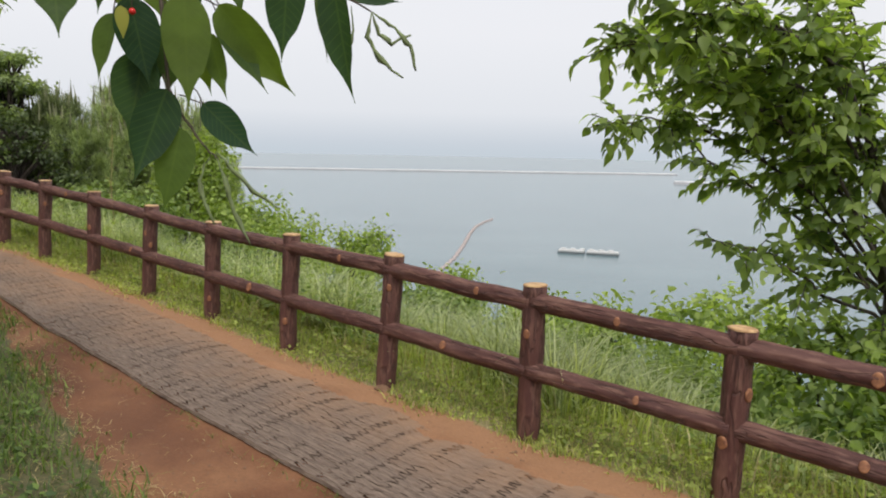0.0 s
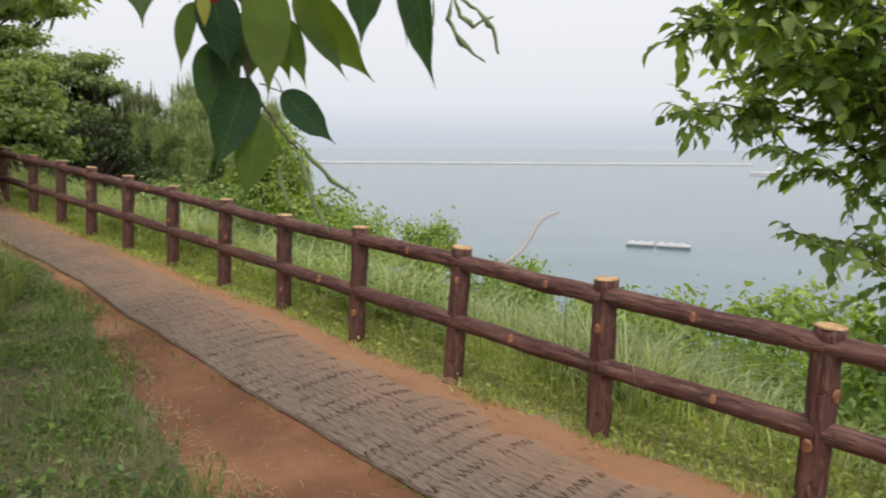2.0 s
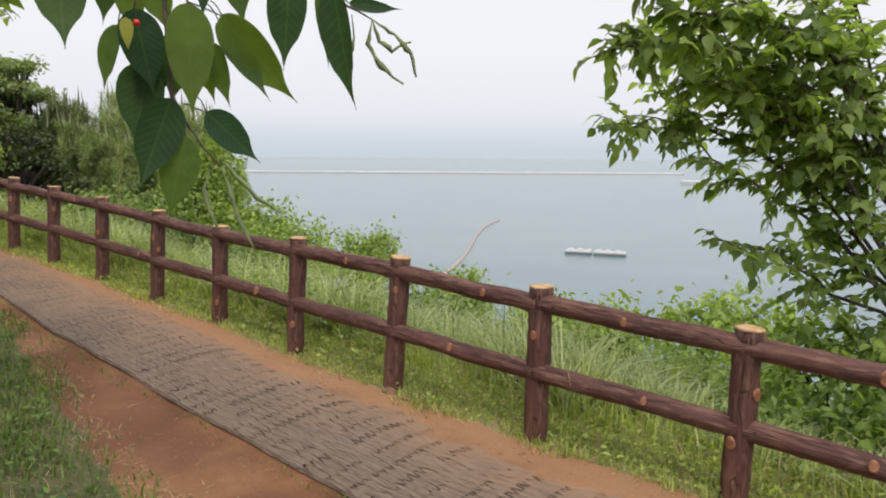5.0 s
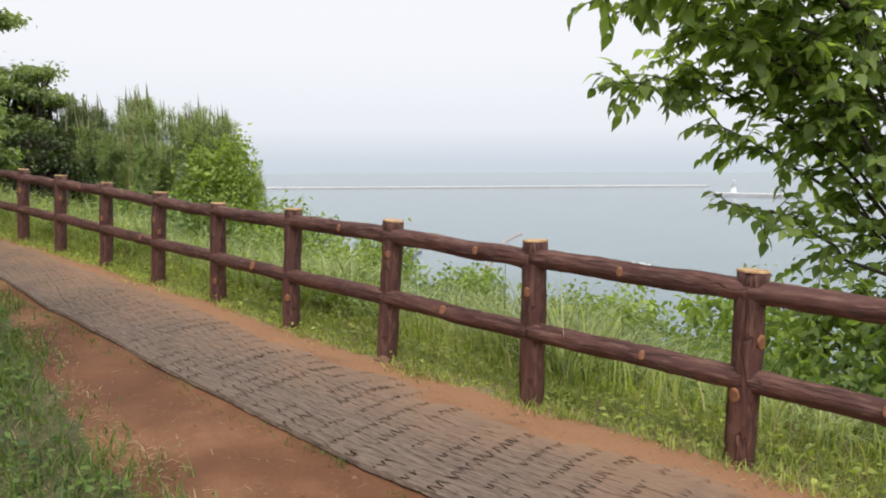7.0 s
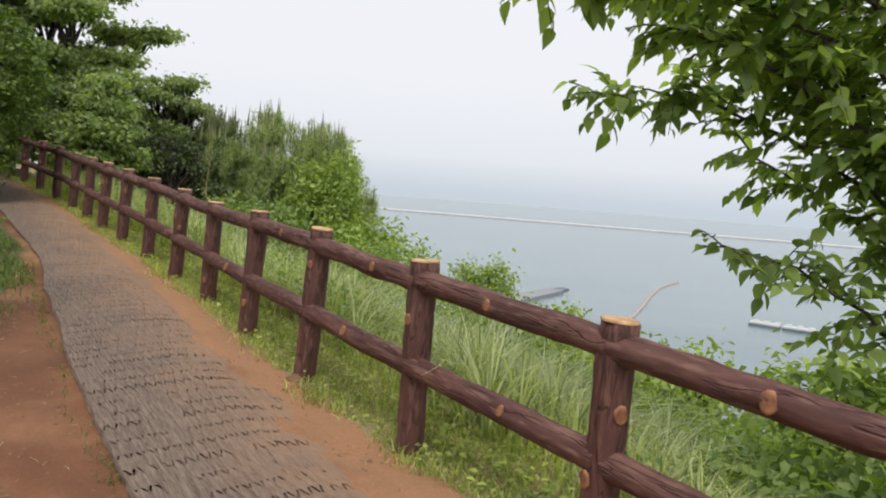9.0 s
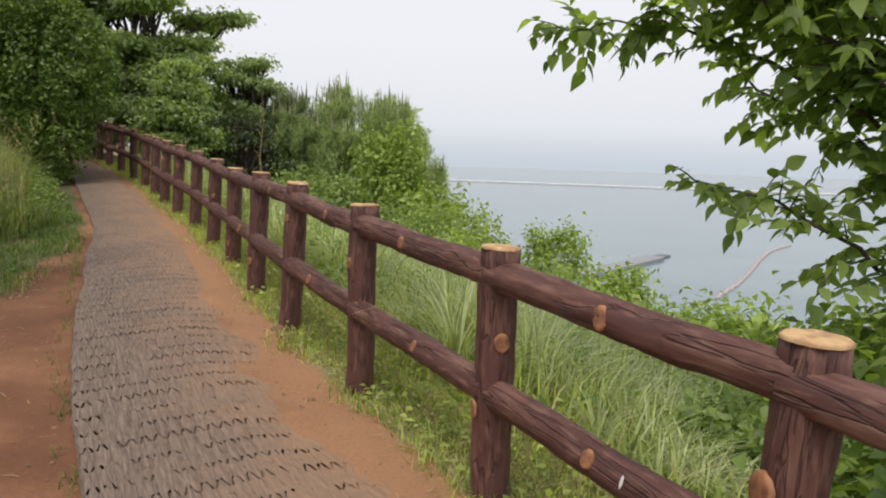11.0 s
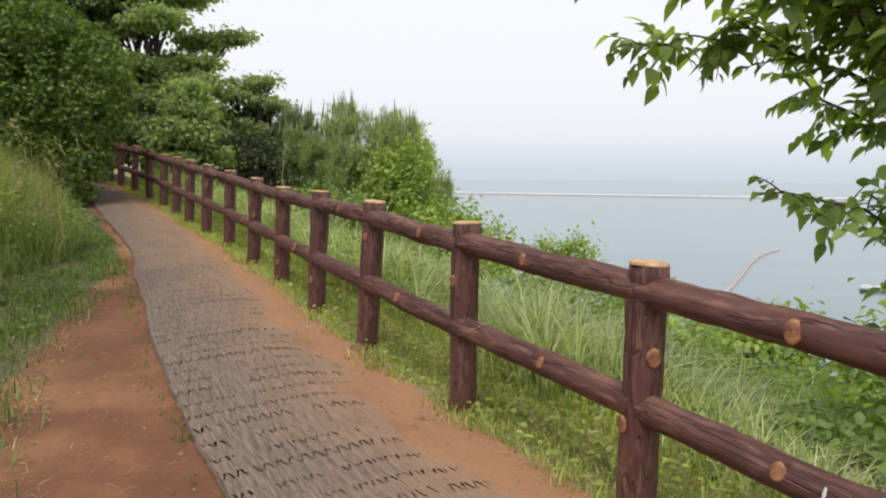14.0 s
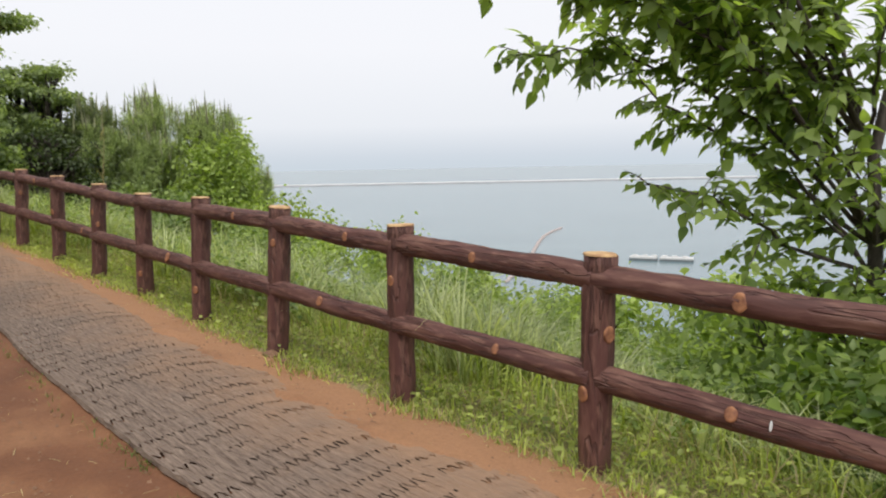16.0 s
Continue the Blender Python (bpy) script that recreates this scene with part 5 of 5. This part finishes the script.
def build_litter():
    """Dry straws and crumbs of leaf on the bare soil."""
    r = scatter_plan(1000, -5, 12, 0.12, 2.7, lambda s, n: (n < 0.5) | (n > 1.55))
    edge = scatter_plan(9000, -4, 7, 1.5, 3.0, lambda s, n: np.abs(n - np.interp(s, *VERGE) + 0.08) < 0.16 + 0.2 * lumps(s, n, 1.2, 17))
    r = np.concatenate([r, edge[:2600]])
    k = len(r)
    r[:, 2] += 0.014
    straw = (np.array([(0, -0.03, 0), (0, 0.03, 0), (0.5, 0.028, 0.05), (0.5, -0.028, 0.05), (1, 0.012, 0), (1, -0.012, 0)]), np.array([(0, 1, 2, 3), (3, 2, 4, 5)]))
    d = np.concatenate([rng.normal(size=(k, 2)), rng.uniform(-0.05, 0.1, (k, 1))], 1)
    ob = scattered("straw_litter", straw, r, d, np.tile([0, 0, 1.0], (k, 1)), rng.uniform(0.025, 0.085, k), BLADE_DRY)
    ob.matrix_world = PLAN
    tagged(ob, "dry straws scattered on the bare soil", "litter", kind="stuff")
    r = scatter_plan(2600, -5, 10, 0.15, 2.5, lambda s, n: (n < 0.5) | (n > 1.55))
    r[:, 2] += 0.012
    crumb = (np.array([(-0.5, -0.4, 0), (0.5, -0.35, 0), (0.05, 0.5, 0), (0, 0, 0.55)]), np.array([(0, 1, 3), (1, 2, 3), (2, 0, 3)]))
    k = len(r)
    ob = scattered("soil_crumbs", crumb, r, rng.normal(size=(k, 3)) * (1, 1, 0.1), np.tile([0, 0, 1.0], (k, 1)), rng.uniform(0.008, 0.026, k), STONE)
    ob.matrix_world = PLAN
    tagged(ob, "small clods and pebbles on the soil path", "pebbles", kind="stuff")


build_litter()


# ---------- far out at sea ----------
def box(bm, x, y, z, dx, dy, dz, turn=0.0, bevel=0.0):
    m = Matrix.Translation((x, y, z)) @ Matrix.Rotation(turn, 4, "Z") @ Matrix.Diagonal((dx, dy, dz, 1))
    g = bmesh.ops.create_cube(bm, size=1, matrix=m)
    if bevel:
        bmesh.ops.bevel(bm, geom=[e for e in bm.edges if e.verts[0] in g["verts"]], offset=bevel, segments=1, affect="EDGES")


def breakwater(name, a, b, high, wide, label):
    a, b = Vector(a), Vector(b)
    length = (b - a).length
    thing = tagged(new(name), label, "breakwater")
    thing.matrix_world = Matrix.Translation((*a, SEA_Z)) @ pose(0, 0, 0, 0, 0, math.degrees(math.atan2((b - a).y, (b - a).x)))
    bm = bmesh.new()
    k = int(length / 8)
    rows = []
    for i in range(k + 1):
        x = length * i / k
        j = 0.5 * noise.noise((i * 0.9, 1, 0))
        rows.append([bm.verts.new((x, y + j, z + (j if 0 < z < high else 0))) for y, z in ((-wide, -2), (-wide * 0.45, high * 0.7), (wide * 0.45, high * 0.75), (wide, -2))])
    for p, q in zip(rows, rows[1:]):
        for j in range(3):
            bm.faces.new((p[j], q[j], q[j + 1], p[j + 1]))
    bm.faces.new(rows[0])
    bm.faces.new(rows[-1][::-1])
    part("rubble", bm, ROCK, thing, smooth=False)
    bm = bmesh.new()
    box(bm, length / 2, 0, high * 0.75, length, wide * 0.5, high * 0.5, 0, 0.2)
    part("parapet", bm, PARAPET, thing, "pale concrete wall", smooth=False)
    return thing


breakwater("long_breakwater", (-700, 978), (330, 1150), 3.1, 6.0, "long low grey stone breakwater far out on the sea")
breakwater("harbour_mole", (226, 790), (305, 735), 4.0, 8.0, "short stone mole with a white beacon")


def beacon(x, y):
    thing = tagged(new("beacon"), "white round beacon tower on the mole", "lighthouse")
    thing.matrix_world = Matrix.Translation((x, y, SEA_Z + 3.0)) @ Matrix.Scale(1.25, 4)
    bm = bmesh.new()
    tube(bm, [(0, 0, 0), (0, 0, 1.0), (0, 0, 1.01), (0, 0, 8.5), (0, 0, 8.6), (0, 0, 9.0)], [3.6, 3.6, 2.4, 1.8, 2.4, 2.4], 20)
    part("tower", bm, BEACON_WHITE, thing)
    bm = bmesh.new()
    tube(bm, [(0, 0, 9.0), (0, 0, 10.6), (0, 0, 10.7), (0, 0, 11.5)], [1.2, 1.2, 1.6, 0.1], 16)
    part("lantern", bm, BEACON_WHITE, thing)


beacon(250, 776)


def raft(x, y, turn):
    thing = tagged(new("work_raft"), "long white floating work raft moored on the sea", "raft")
    thing.matrix_world = Matrix.Translation((x, y, SEA_Z)) @ pose(0, 0, 0, 0, 0, turn)
    for cx, ln in ((-5.4, 8.6), (4.6, 10.2)):
        bm = bmesh.new()
        box(bm, cx, 0, 0.15, ln, 3.4, 0.8, 0, 0.1)
        part("hull", bm, RAFT_DARK, thing, smooth=False)
        bm = bmesh.new()
        box(bm, cx, 0, 0.85, ln - 0.3, 3.2, 0.6, 0, 0.08)
        part("deck", bm, WHITE, thing, smooth=False)
    for k in range(6):
        bm = bmesh.new()
        box(bm, -8 + k * 3.0, 0.4, 1.35, 1.6, 1.2, 0.5, 0.1 * k, 0.1)
        part("cargo_box", bm, WHITE, thing, smooth=False)


raft(37.3, 221.5, -15)


def buoy_line():
    thing = tagged(new("buoy_line"), "curving line of small pinkish floats on the sea", "buoys")
    pts = [Vector(p) for p in ((-9.0, 180, 0), (-5.6, 205, 0), (-3.6, 231, 0), (-1.5, 268, 0), (0.8, 294, 0), (4.2, 312, 0), (9.0, 330, 0))]
    thing.matrix_world = Matrix.Translation((0, 0, SEA_Z))
    bm = bmesh.new()
    bmesh.ops.create_icosphere(bm, subdivisions=1, radius=0.6)
    first = part("float", bm, FLOAT, thing)
    k = 0
    for a, b in zip(pts, pts[1:]):
        c = int((b - a).length / 1.1)
        for i in range(c):
            ob = first if k == 0 else new("float", first.data)
            ob.parent = thing
            ob.location = a.lerp(b, i / c) + Vector((0.25 * math.sin(k), 0, 0.1))
            k += 1
    bm = bmesh.new()
    tube(bm, [p + Vector((0, 0, 0.12)) for p in pts], [0.12] * len(pts), 6)
    part("rope", bm, FLOAT, thing)


buoy_line()


def pier():
    thing = tagged(new("slipway"), "low grey concrete slipway running into the sea", "pier")
    a, b = Vector((-46, 192)), Vector((-31.7, 255.5))
    thing.matrix_world = Matrix.Translation((*a, SEA_Z)) @ pose(0, 0, 0, 0, 0, math.degrees(math.atan2((b - a).y, (b - a).x)))
    bm = bmesh.new()
    ln = (b - a).length
    box(bm, ln * 0.42, 0, 0.3, ln * 0.84, 6.5, 1.6, 0, 0.2)
    part("deck", bm, CONCRETE, thing, smooth=False)
    bm = bmesh.new()
    box(bm, ln * 0.92, 0.5, 0.1, ln * 0.16, 4.0, 1.2, 0, 0.2)
    part("dark_end", bm, RAFT_DARK, thing, "dark weathered end", smooth=False)


pier()
